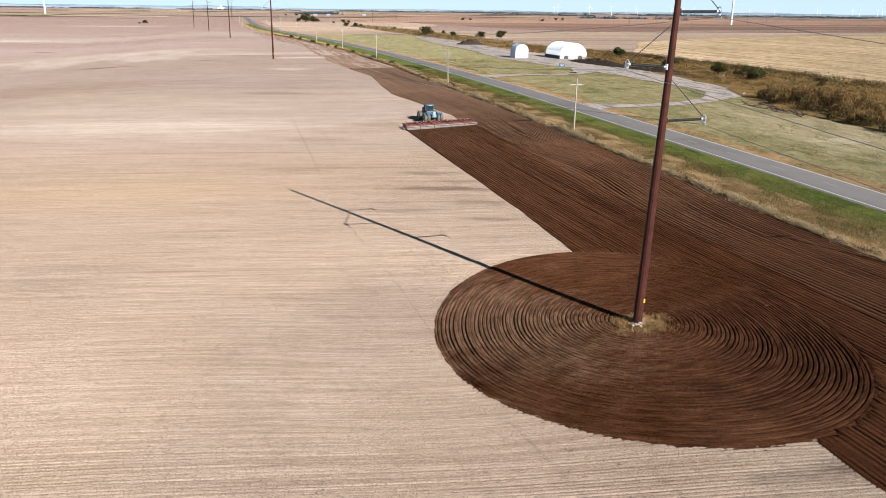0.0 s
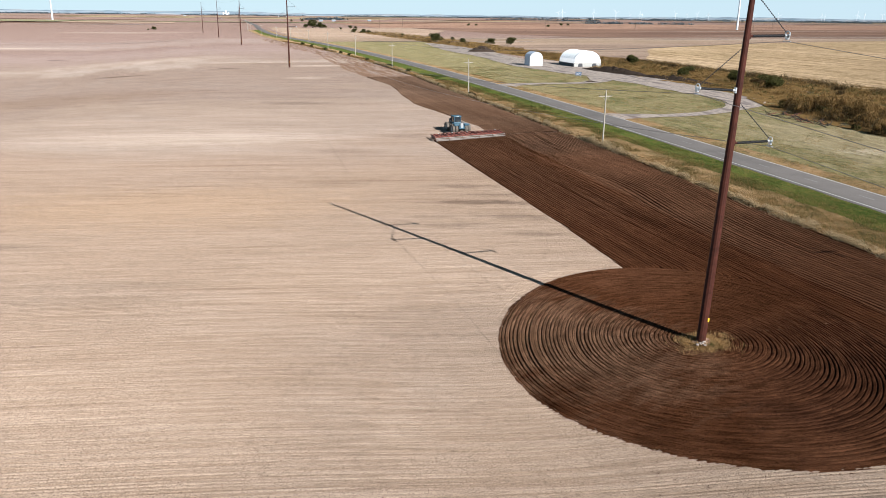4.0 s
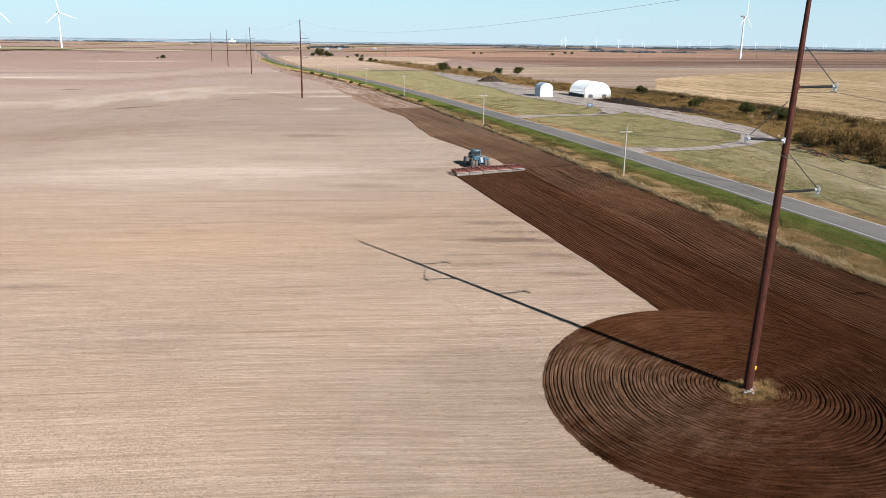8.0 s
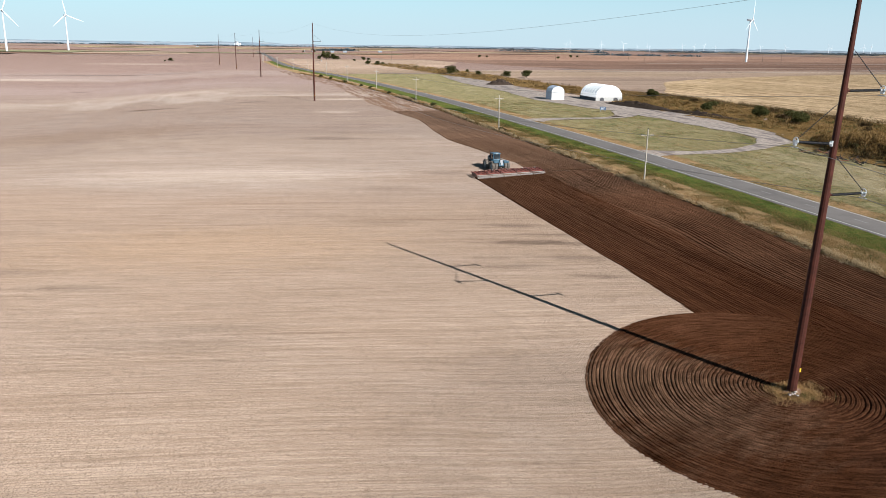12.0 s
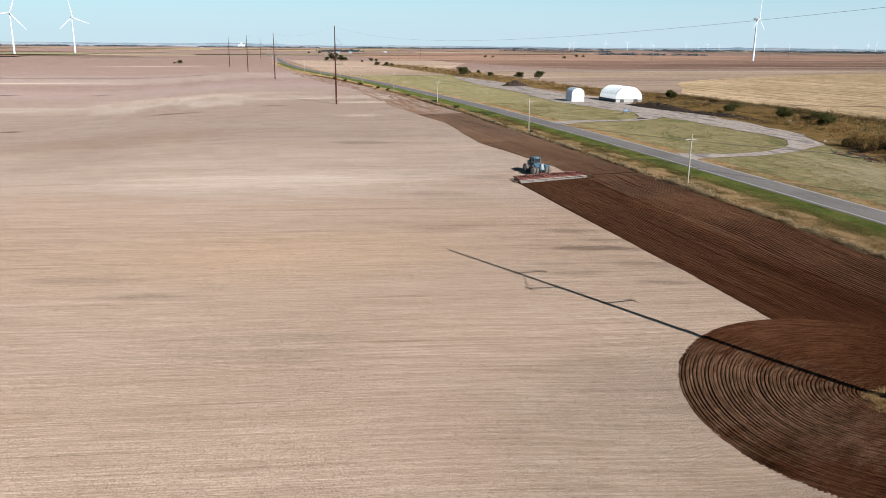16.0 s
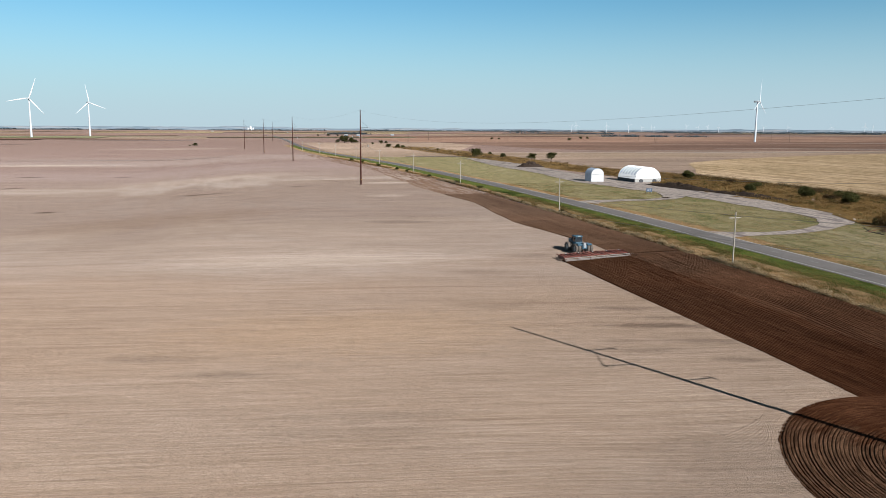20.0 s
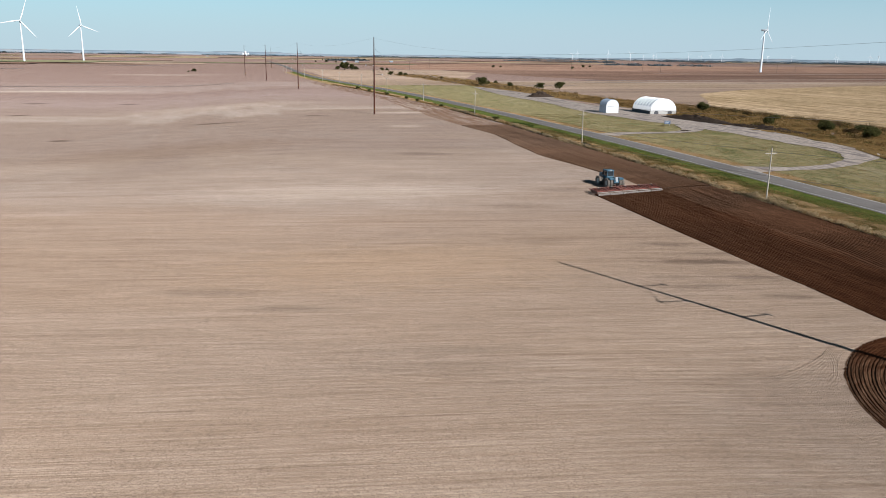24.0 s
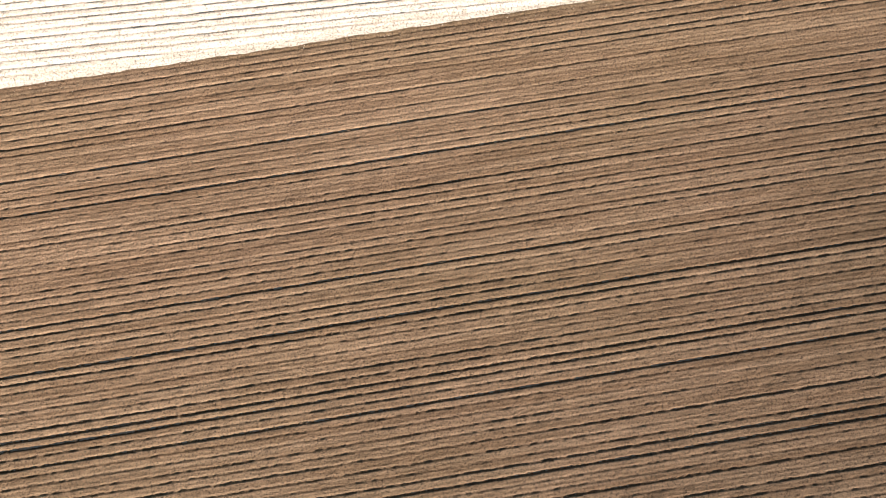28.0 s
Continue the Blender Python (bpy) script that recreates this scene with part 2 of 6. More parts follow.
def soil(name, stops, tint_a, tint_b, row=0.38, turn=ROW_TURN, streak=0.5, relief=0.8, rows_relief=True, belts=None, coarse=1.0, run=7.0, ring=None, stains=(), cast=(0.955, 0.89), size=1.0, lines=0.0):
    """Worked soil: broad stains, streaks along the rows, crumbs."""
    m, n, l, b = base(name, 1.0, 0, 0.0)
    b.inputs["Diffuse Roughness"].default_value = 1.0
    stops = [(p, (r, g * cast[0], c * cast[1])) for p, (r, g, c) in stops]
    belts = [(p, (r, g * cast[0], c * cast[1])) for p, (r, g, c) in belts or ()]
    broad = fbm(n, l, place(n, l, (1 / (95 * size), 1 / (40 * size), 1), turn), 1, 4, 0.6)
    colour = ramp(n, l, broad, stops)
    if belts:
        # soil changes in long belts across the field
        sep = n.new("ShaderNodeSeparateXYZ")
        l.new(place(n, l, (1, 1, 1), -0.10), sep.inputs[0])
        warp = fbm(n, l, place(n, l, (1 / 130, 1 / 60, 1), -0.1), 1, 3, 0.6)
        v = plus(n, l, sep.outputs["Y"], plus(n, l, plus(n, l, warp, 0.5, "SUBTRACT"), 150, "MULTIPLY"))
        v = plus(n, l, plus(n, l, v, 100), 1 / 1300, "MULTIPLY")
        colour = mix(n, l, 0.75, colour, ramp(n, l, v, [((y + 100) / 1300, c) for y, c in belts]))
    for x, y, rx, ry, a, k, shade in stains:
        mp = n.new("ShaderNodeMapping")
        mp.vector_type = "TEXTURE"
        mp.inputs["Location"].default_value, mp.inputs["Rotation"].default_value, mp.inputs["Scale"].default_value = (x, y, 0), (0, 0, a), (rx, ry, 1e6)
        l.new(n.new("ShaderNodeNewGeometry").outputs["Position"], mp.inputs["Vector"])
        far = n.new("ShaderNodeVectorMath")
        far.operation = "LENGTH"
        l.new(mp.outputs["Vector"], far.inputs[0])
        ragged = fbm(n, l, place(n, l, (1 / 5, 1 / 1.6, 1), turn), 1, 4, 0.7)
        d = plus(n, l, far.outputs["Value"], plus(n, l, plus(n, l, ragged, 0.5, "SUBTRACT"), 1.8, "MULTIPLY"))
        colour = mix(n, l, ramp(n, l, d, [(0.35, (k, k, k)), (1.0, (0, 0, 0))]), colour, shade)
    if ring:
        mp = n.new("ShaderNodeMapping")
        mp.inputs["Location"].default_value = (-ring[0], -ring[1], 0)
        l.new(n.new("ShaderNodeNewGeometry").outputs["Position"], mp.inputs["Vector"])
        flat = n.new("ShaderNodeSeparateXYZ")
        l.new(mp.outputs["Vector"], flat.inputs[0])
        rad = plus(n, l, plus(n, l, plus(n, l, flat.outputs["X"], 2.0, "POWER"), plus(n, l, flat.outputs["Y"], 2.0, "POWER")), 0.5, "POWER")
        polar = n.new("ShaderNodeCombineXYZ")
        l.new(plus(n, l, rad, 1 / (0.42 * coarse), "MULTIPLY"), polar.inputs["Y"])
        l.new(plus(n, l, plus(n, l, flat.outputs["Y"], flat.outputs["X"], "ARCTAN2"), 4.5, "MULTIPLY"), polar.inputs["X"])
    bands = fbm(n, l, place(n, l, (1 / (70 * size), 1 / (4.5 * size), 1), turn), 1, 6, 0.7)
    colour = mix(n, l, plus(n, l, streak, ramp(n, l, bands, [(0.40, (0, 0, 0)), (0.66, (1, 1, 1))]), "MULTIPLY"), colour, tint_a, "MULTIPLY")
    fine = fbm(n, l, polar.outputs[0] if ring else place(n, l, (1 / run, 1 / (0.42 * coarse), 1), turn), 1, 4, 0.7)
    colour = mix(n, l, ramp(n, l, fine, [(0.40, (0, 0, 0)), (0.60, (1, 1, 1))]), colour, tint_b, "MULTIPLY")
    if lines:
        # thin darker lines where two passes meet
        thin = fbm(n, l, place(n, l, (1 / 55, 1 / 0.9, 1), turn), 1, 3, 0.6)
        colour = mix(n, l, lines, colour, ramp(n, l, thin, [(0.34, (0.62, 0.58, 0.56)), (0.42, (1, 1, 1)), (0.58, (1, 1, 1)), (0.66, (1.1, 1.1, 1.1))]), "MULTIPLY")
    speck = fbm(n, l, place(n, l, (1.6, 1.6, 1.6)), 1, 6, 0.8)
    colour = mix(n, l, 0.25, colour, ramp(n, l, speck, [(0.38, (0.55, 0.55, 0.55)), (0.5, (1, 1, 1)), (0.62, (1.25, 1.25, 1.25))]), "MULTIPLY")
    grain = fbm(n, l, place(n, l, (11, 11, 11)), 1, 5, 0.8)
    colour = mix(n, l, 0.9, colour, ramp(n, l, grain, [(0.38, (0.30, 0.30, 0.30)), (0.46, (1.05, 1.05, 1.05)), (0.6, (1.5, 1.5, 1.5))]), "MULTIPLY")
    middle = fbm(n, l, place(n, l, (4, 4, 4)), 1, 4, 0.7)
    l.new(colour, b.inputs["Base Color"])
    h = plus(n, l, plus(n, l, grain, 2.8, "MULTIPLY"), plus(n, l, plus(n, l, speck, 1.0, "MULTIPLY"), plus(n, l, middle, 1.2, "MULTIPLY")))
    if rows_relief:
        w = n.new("ShaderNodeTexWave")
        w.wave_type, w.bands_direction, w.wave_profile = "BANDS", "Y", "SIN"
        w.inputs["Scale"].default_value = 2 * math.pi / row / 20
        w.inputs["Distortion"].default_value = 1.6
        w.inputs["Detail"].default_value = 2
        w.inputs["Detail Scale"].default_value = 0.7
        l.new(place(n, l, (0.35, 1, 1), turn), w.inputs["Vector"])
        h = plus(n, l, h, plus(n, l, w.outputs["Fac"], 0.8, "MULTIPLY"))
    bumped(n, l, b, h, relief, 0.045)
    return m


LIGHT = [(0.25, (0.186, 0.138, 0.112)), (0.42, (0.209, 0.16, 0.129)), (0.52, (0.198, 0.146, 0.114)), (0.62, (0.224, 0.181, 0.155)), (0.78, (0.175, 0.134, 0.114))]
BELTS = [(-100, (0.388, 0.297, 0.232)), (-10, (0.38, 0.287, 0.222)), (30, (0.298, 0.223, 0.173)), (70, (0.266, 0.194, 0.147)), (105, (0.253, 0.188, 0.149)), (135, (0.259, 0.204, 0.173)), (172, (0.214, 0.166, 0.138)),
         (215, (0.186, 0.143, 0.124)), (315, (0.186, 0.141, 0.12)), (350, (0.275, 0.227, 0.2)), (385, (0.194, 0.146, 0.125)), (470, (0.223, 0.169, 0.161)), (560, (0.178, 0.125, 0.113)), (620, (0.237, 0.185, 0.172)), (760, (0.187, 0.131, 0.119)), (1100, (0.163, 0.11, 0.0987))]
DAMP, CHALK, CLAY = (0.0436, 0.0287, 0.0215), (0.32, 0.262, 0.22), (0.16, 0.112, 0.084)
FAR_DAMP = [(-130, 268, 5, 3.0, 0, 0.9, DAMP), (-75, 299.5, 13, 2.6, -0.2, 0.85, DAMP), (-170, 389, 7, 4, 0.5, 0.8, DAMP), (-181, 483, 9, 5, 0, 0.8, DAMP), (-126, 473, 8, 4, 0, 0.8, DAMP), (-32, 306, 8, 3, 0, 0.6, DAMP)]
FAR_PALE = [(-70, 395, 70, 26, 0.02, 0.42, CHALK), (-200, 630, 80, 16, 0, 0.8, CHALK), (9, 317, 18, 8, 0, 0.7, CHALK), (-4, 252, 11, 6, 0, 0.5, CHALK), (-128, 950, 90, 20, 0, 0.6, CHALK), (-90, 210, 60, 30, 0.1, 0.5, CLAY), (-20, 340, 30, 12, 0, 0.4, CLAY)]
OCHRE = (0.31, 0.212, 0.135)
NEAR_STAINS = [(2.0, 114, 9, 3.2, -0.3, 0.25, DAMP), (-2.5, 55, 9, 2.0, -0.25, 0.5, DAMP), (-16, 100, 10, 4, -0.2, 0.18, DAMP), (-15.5, 174, 12, 5, -0.2, 0.3, DAMP), (4, -23.5, 9, 1.8, -0.1, 0.6, DAMP), (-1, 66, 7, 2.0, -0.3, 0.38, DAMP), (-52, 24, 14, 3, -0.2, 0.10, DAMP), (-46, 122, 44, 13, -0.1, 0.7, CHALK), (-20, 345, 26, 7, 0, 0.6, CHALK), (2.3, 59, 7, 1.6, -0.25, 0.30, DAMP), (2.9, 53, 6, 1.5, -0.3, 0.34, DAMP), (1.4, 45, 7, 1.7, -0.3, 0.34, DAMP), (0, 36, 5, 1.5, -0.3, 0.30, DAMP), (-9.5, 43, 6, 1.8, -0.2, 0.25, DAMP), (-11, 48, 5, 1.2, -0.2, 0.2, DAMP), (-74, 55, 10, 2.2, -0.2, 0.24, DAMP), (-65, 46, 8, 1.8, -0.25, 0.26, DAMP), (-49, 28, 12, 2.0, -0.17, 0.16, DAMP), (-23, 73, 12, 2.4, -0.1, 0.14, DAMP), (-46, 62, 34, 16, -0.1, 0.3, OCHRE)]
STAINS = FAR_DAMP + FAR_PALE + NEAR_STAINS
DARK = [(0.28, (0.03864, 0.01604, 0.008358)), (0.44, (0.05284, 0.02327, 0.0121)), (0.54, (0.06964, 0.03343, 0.01882)), (0.62, (0.04813, 0.02117, 0.01109)), (0.76, (0.03553, 0.01445, 0.0073))]
RING = [(0.28, (0.04637, 0.01813, 0.009361)), (0.44, (0.06341, 0.0263, 0.01355)), (0.54, (0.08357, 0.03778, 0.02108)), (0.62, (0.05776, 0.02392, 0.01242)), (0.76, (0.04264, 0.01633, 0.008176))]
HEAD = [(0.3, (0.09744, 0.06077, 0.03774)), (0.45, (0.1259, 0.07572, 0.04783)), (0.55, (0.1167, 0.07285, 0.04296)), (0.7, (0.08781, 0.05303, 0.03206))]
m_field = soil("dry_soil", LIGHT, (0.76, 0.73, 0.70), (0.82, 0.79, 0.76), belts=BELTS, stains=STAINS, run=16, cast=(1.0, 0.99), lines=0.35)
m_field_near = soil("dry_soil_rows", LIGHT, (0.84, 0.81, 0.78), (0.77, 0.74, 0.71), rows_relief=False, coarse=0.62, belts=BELTS, stains=NEAR_STAINS, run=12, relief=0.95, cast=(1.0, 0.99), lines=0.35)
FRESH = [(-100, (0.06949, 0.02821, 0.01443)), (20, (0.06949, 0.02839, 0.0146)), (75, (0.07294, 0.03402, 0.0195)), (110, (0.07439, 0.0372, 0.02223)), (600, (0.07439, 0.0372, 0.02223))]
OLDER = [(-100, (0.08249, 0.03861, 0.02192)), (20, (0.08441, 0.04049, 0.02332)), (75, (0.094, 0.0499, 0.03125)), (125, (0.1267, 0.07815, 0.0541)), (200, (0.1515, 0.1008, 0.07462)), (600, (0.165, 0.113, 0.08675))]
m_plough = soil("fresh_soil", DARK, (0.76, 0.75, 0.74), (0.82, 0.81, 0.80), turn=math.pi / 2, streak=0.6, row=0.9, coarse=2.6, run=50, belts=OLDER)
m_plough_near = soil("fresh_soil_rows", DARK, (0.66, 0.65, 0.64), (0.62, 0.61, 0.60), turn=math.pi / 2, streak=0.9, rows_relief=False, coarse=0.75, run=4, belts=FRESH)
m_plough_old = soil("older_soil_rows", DARK, (0.68, 0.67, 0.66), (0.66, 0.65, 0.64), turn=math.pi / 2, streak=0.9, rows_relief=False, coarse=0.75, run=4, belts=OLDER)
m_plough_ring = soil("fresh_soil_ring", RING, (0.72, 0.71, 0.70), (0.48, 0.47, 0.46), turn=0.3, streak=0.8, rows_relief=False, coarse=0.8, ring=(0.3, 0.5), stains=[(-11, 5, 11, 17, 0.4, 0.75, (0.1432, 0.08006, 0.04846)), (8, -11, 15, 9, 0.2, 0.6, (0.04625, 0.01949, 0.01106)), (-1, -13, 2.0, 5, 0.5, 0.5, (0.03964, 0.01685, 0.00948))])
m_plough_end = soil("fresh_soil_headland", HEAD, (0.8, 0.78, 0.76), (0.72, 0.69, 0.66), turn=math.atan(-0.122), streak=0.5, relief=1.2, rows_relief=False, run=14)
m_brown = soil("brown_field_soil", [(0.4, (0.209, 0.136, 0.107)), (0.5, (0.258, 0.172, 0.136)), (0.6, (0.181, 0.118, 0.0961))], (0.66, 0.64, 0.63), (0.8, 0.78, 0.76), row=2.0, turn=0.03, streak=0.95, coarse=40, run=300, size=7)
m_umber = soil("umber_field_soil", [(0.4, (0.143, 0.0931, 0.0752)), (0.5, (0.182, 0.121, 0.0969)), (0.6, (0.122, 0.0805, 0.0675))], (0.66, 0.64, 0.63), (0.8, 0.78, 0.76), row=2.0, turn=0.03, streak=0.95, coarse=40, run=300, size=7)
m_taupe = soil("taupe_field_soil", [(0.4, (0.235, 0.183, 0.145)), (0.5, (0.282, 0.218, 0.178)), (0.6, (0.207, 0.161, 0.136))], (0.68, 0.66, 0.65), (0.8, 0.78, 0.76), row=2.0, turn=0.03, streak=0.95, coarse=40, run=300, size=7)


def straw_rows(name):
    """Cut stubble: passes of the header and finer rows along the field."""
    m, n, l, b = base(name, 1.0, 0, 0.0)
    b.inputs["Diffuse Roughness"].default_value = 1.0

    def along(su, sv, detail, rough=0.6):
        return fbm(n, l, place(n, l, (sv, su, 1), -0.02), 1, detail, rough)

    colour = ramp(n, l, along(1 / 150, 1 / 90, 3), [(0.36, (0.2666, 0.194, 0.1204)), (0.5, (0.2994, 0.2166, 0.1361)), (0.64, (0.3276, 0.2403, 0.1574))])
    colour = mix(n, l, 0.9, colour, ramp(n, l, along(1 / 400, 1 / 6.5, 3), [(0.40, (0.93, 0.92, 0.90)), (0.5, (1, 1, 1)), (0.60, (1.05, 1.05, 1.05))]), "MULTIPLY")
    colour = mix(n, l, 0.9, colour, ramp(n, l, along(1 / 40, 1 / 3.2, 4, 0.75), [(0.42, (0.62, 0.59, 0.54)), (0.50, (1, 1, 1)), (0.62, (1.12, 1.12, 1.1))]), "MULTIPLY")
    dashes = along(1 / 9, 1 / 2.6, 3, 0.7)
    colour = mix(n, l, 0.8, colour, ramp(n, l, dashes, [(0.40, (0.70, 0.68, 0.64)), (0.50, (1, 1, 1)), (0.62, (1.15, 1.15, 1.12))]), "MULTIPLY")
    fine = along(1 / 1.2, 1 / 0.6, 4, 0.75)
    colour = mix(n, l, 0.7, colour, ramp(n, l, fine, [(0.38, (0.6, 0.57, 0.52)), (0.5, (1, 1, 1)), (0.64, (1.3, 1.3, 1.28))]), "MULTIPLY")
    l.new(colour, b.inputs["Base Color"])
    bumped(n, l, b, fine, 0.5, 0.3)
    return m


m_wheat = straw_rows("stubble_straw")


def meadow(name, stops, dry, relief=0.9, rows=(1.6, 9), turn=0.0, patches=()):
    m, n, l, b = base(name, 0.98, 0, 0.05)
    b.inputs["Diffuse Roughness"].default_value = 1.0
    broad = fbm(n, l, place(n, l, (1 / 14, 1 / 22, 1)), 1, 5, 0.7)
    colour = ramp(n, l, broad, stops)
    for x, y, rx, ry, k, shade in patches:
        mp = n.new("ShaderNodeMapping")
        mp.vector_type = "TEXTURE"
        mp.inputs["Location"].default_value, mp.inputs["Scale"].default_value = (x, y, 0), (rx, ry, 1e6)
        l.new(n.new("ShaderNodeNewGeometry").outputs["Position"], mp.inputs["Vector"])
        far = n.new("ShaderNodeVectorMath")
        far.operation = "LENGTH"
        l.new(mp.outputs["Vector"], far.inputs[0])
        ragged = fbm(n, l, place(n, l, (1 / 9, 1 / 9, 1)), 1, 5, 0.7)
        d = plus(n, l, far.outputs["Value"], plus(n, l, plus(n, l, ragged, 0.5, "SUBTRACT"), 2.2, "MULTIPLY"))
        colour = mix(n, l, ramp(n, l, d, [(0.5, (k, k, k)), (1.0, (0, 0, 0))]), colour, shade)
    streaks = fbm(n, l, place(n, l, (1 / rows[0], 1 / rows[1], 1), turn), 1, 4, 0.7)
    colour = mix(n, l, 0.7, colour, ramp(n, l, streaks, [(0.38, (0.62, 0.62, 0.62)), (0.5, (1, 1, 1)), (0.62, (1.3, 1.3, 1.3))]), "MULTIPLY")
    fine = fbm(n, l, place(n, l, (1.1, 1.1, 1.1)), 1, 5, 0.75)
    colour = mix(n, l, ramp(n, l, fine, [(0.46, (0, 0, 0)), (0.62, (0.8, 0.8, 0.8))]), colour, dry)
    tiny = fbm(n, l, place(n, l, (4, 4, 4)), 1, 4, 0.8)
    colour = mix(n, l, 0.8, colour, ramp(n, l, tiny, [(0.38, (0.42, 0.42, 0.42)), (0.5, (1, 1, 1)), (0.62, (1.4, 1.4, 1.4))]), "MULTIPLY")
    l.new(colour, b.inputs["Base Color"])
    bumped(n, l, b, plus(n, l, fine, tiny), relief, 0.16)
    return m


m_lot = meadow("mown_grass", [(0.376, (0.07581, 0.08142, 0.02719)), (0.45, (0.1332, 0.1147, 0.05173)), (0.512, (0.1863, 0.1491, 0.07785)), (0.562, (0.0983, 0.0927, 0.03482)), (0.636, (0.2063, 0.172, 0.09783))], (0.2159, 0.1749, 0.09369), patches=[(95, 74, 25, 46, 0.8, (0.2655, 0.2132, 0.1335)), (100, 60, 7, 8, 0.9, (0.3717, 0.3163, 0.2297)), (87, 72, 6, 4, 0.9, (0.3805, 0.321, 0.2338)), (66, 190, 10, 40, 0.5, (0.1941, 0.151, 0.07661))])
m_straw_far = meadow("far_stubble", [(0.36, (0.211, 0.154, 0.084)), (0.5, (0.266, 0.199, 0.116)), (0.64, (0.175, 0.133, 0.0735))], (0.28, 0.217, 0.133))
m_sage = meadow("far_pasture", [(0.36, (0.112, 0.112, 0.0595)), (0.5, (0.154, 0.144, 0.0806)), (0.64, (0.0978, 0.102, 0.0491))], (0.196, 0.168, 0.0978))
m_green = meadow("green_verge_grass", [(0.3, (0.03198, 0.05394, 0.008339)), (0.5, (0.04652, 0.06735, 0.01163)), (0.7, (0.07789, 0.07897, 0.02004))], (0.111, 0.08963, 0.02594), 0.9, (0.8, 45), -0.02)
m_tan = meadow("tan_verge_grass", [(0.3, (0.1484, 0.09673, 0.044)), (0.48, (0.2258, 0.1411, 0.06987)), (0.6, (0.0918, 0.07634, 0.0294)), (0.75, (0.1855, 0.1196, 0.05498))], (0.2735, 0.1803, 0.09996))
m_rough = meadow("rough_prairie_grass", [(0.3, (0.08662, 0.04882, 0.01637)), (0.5, (0.1266, 0.07394, 0.02578)), (0.7, (0.05532, 0.04109, 0.01385))], (0.1635, 0.1022, 0.03879))


def stony(name, stops, rough=0.95, relief=0.5, size=1.0, stretch=1.0):
    m, n, l, b = base(name, rough, 0, 0.04)
    broad = fbm(n, l, place(n, l, (0.12 * size * stretch, 0.12 * size / stretch, 0.12)), 1, 5, 0.65)
    colour = ramp(n, l, broad, stops)
    fine = fbm(n, l, place(n, l, (7, 7, 7)), 1, 4, 0.7)
    colour = mix(n, l, 0.4, colour, ramp(n, l, fine, [(0.3, (0.55, 0.55, 0.55)), (0.7, (1.2, 1.2, 1.2))]), "MULTIPLY")
    l.new(colour, b.inputs["Base Color"])
    bumped(n, l, b, fine, relief, 0.03)
    return m


m_gravel = stony("pale_gravel", [(0.36, (0.1882, 0.1534, 0.1401)), (0.45, (0.2822, 0.2349, 0.2114)), (0.51, (0.4516, 0.3739, 0.311)), (0.56, (0.2572, 0.2134, 0.1936)), (0.64, (0.3889, 0.3236, 0.2731))], size=1.3, stretch=2.2)
m_asphalt = stony("worn_asphalt", [(0.3, (0.1596, 0.143, 0.1339)), (0.5, (0.1881, 0.1683, 0.1566)), (0.7, (0.1414, 0.1265, 0.1188))], 0.85, 0.25, 0.5)
m_heap = stony("dark_earth_heap", [(0.38, (0.0335, 0.0238, 0.0186)), (0.5, (0.0611, 0.0432, 0.0328)), (0.62, (0.0223, 0.0164, 0.0134))], 0.95, 0.9, 8)


def plain(name, colour, rough=0.6, metal=0.0, vary=0.12, spec=0.4, scale=3.0, bump=0.1):
    m, n, l, b = base(name, rough, metal, spec)
    f = fbm(n, l, place(n, l, (scale, scale, scale), world_space=False), 1, 5, 0.65)
    lo, hi = tuple(c * (1 - vary) for c in colour), tuple(min(1, c * (1 + vary)) for c in colour)
    l.new(ramp(n, l, f, [(0.3, lo), (0.7, hi)]), b.inputs["Base Color"])
    if bump:
        bumped(n, l, b, f, bump, 0.01)
    return m


m_white = plain("white_fabric", (0.68, 0.69, 0.70), 0.55, vary=0.04, scale=0.4)
m_line = plain("road_paint", (0.496, 0.48, 0.448), 0.7, vary=0.2)
m_dash = plain("worn_road_paint", (0.264, 0.256, 0.24), 0.8, vary=0.3)
m_rust = plain("weathering_steel", (0.050, 0.0135, 0.008), 0.7, 0.0, 0.4, spec=0.18, scale=1.5)
m_wood = plain("weathered_pole_wood", (0.336, 0.296, 0.248), 0.9, 0, 0.25, scale=6)
m_turbine_far = plain("far_turbine_paint", (0.66, 0.68, 0.70), 0.6, 0, 0.03, scale=0.2)
m_turbine = plain("turbine_white_paint", (0.58, 0.60, 0.62), 0.45, 0, 0.03, scale=0.2)
m_blue = plain("tractor_blue_paint", (0.032, 0.085, 0.125), 0.5, 0, 0.2)
m_red = plain("implement_red_paint", (0.17, 0.05, 0.036), 0.75, 0, 0.5)

# ---- land ----
def graded(near, far, count):
    s = np.linspace(-1, 1, count)
    k = math.asinh(far / near)
    return near * np.sinh(s * k)


gx = graded(45, 4950, 241)
gy = graded(45, 4950, 241)
GX, GY = np.meshgrid(gx, gy + 40, indexing="ij")
keep = np.hypot(GX, GY)
shrink = np.minimum(1, 4960 / np.maximum(keep, 1))
GX, GY = GX * shrink, GY * shrink
structure(grid_mesh("ground", GX, GY, land(GX, GY), m_field), "pale dry tilled soil reaching the horizon", "ground")


def road_x(y):
    return np.interp(y, [-400, 50, 100, 200, 300, 400, 500, 600, 700, 800, 900, 1100, 1500, 2200], [59, 56, 54.8, 54.4, 55, 54, 52, 46.5, 38.5, 33, 30, 33, 48, 60])


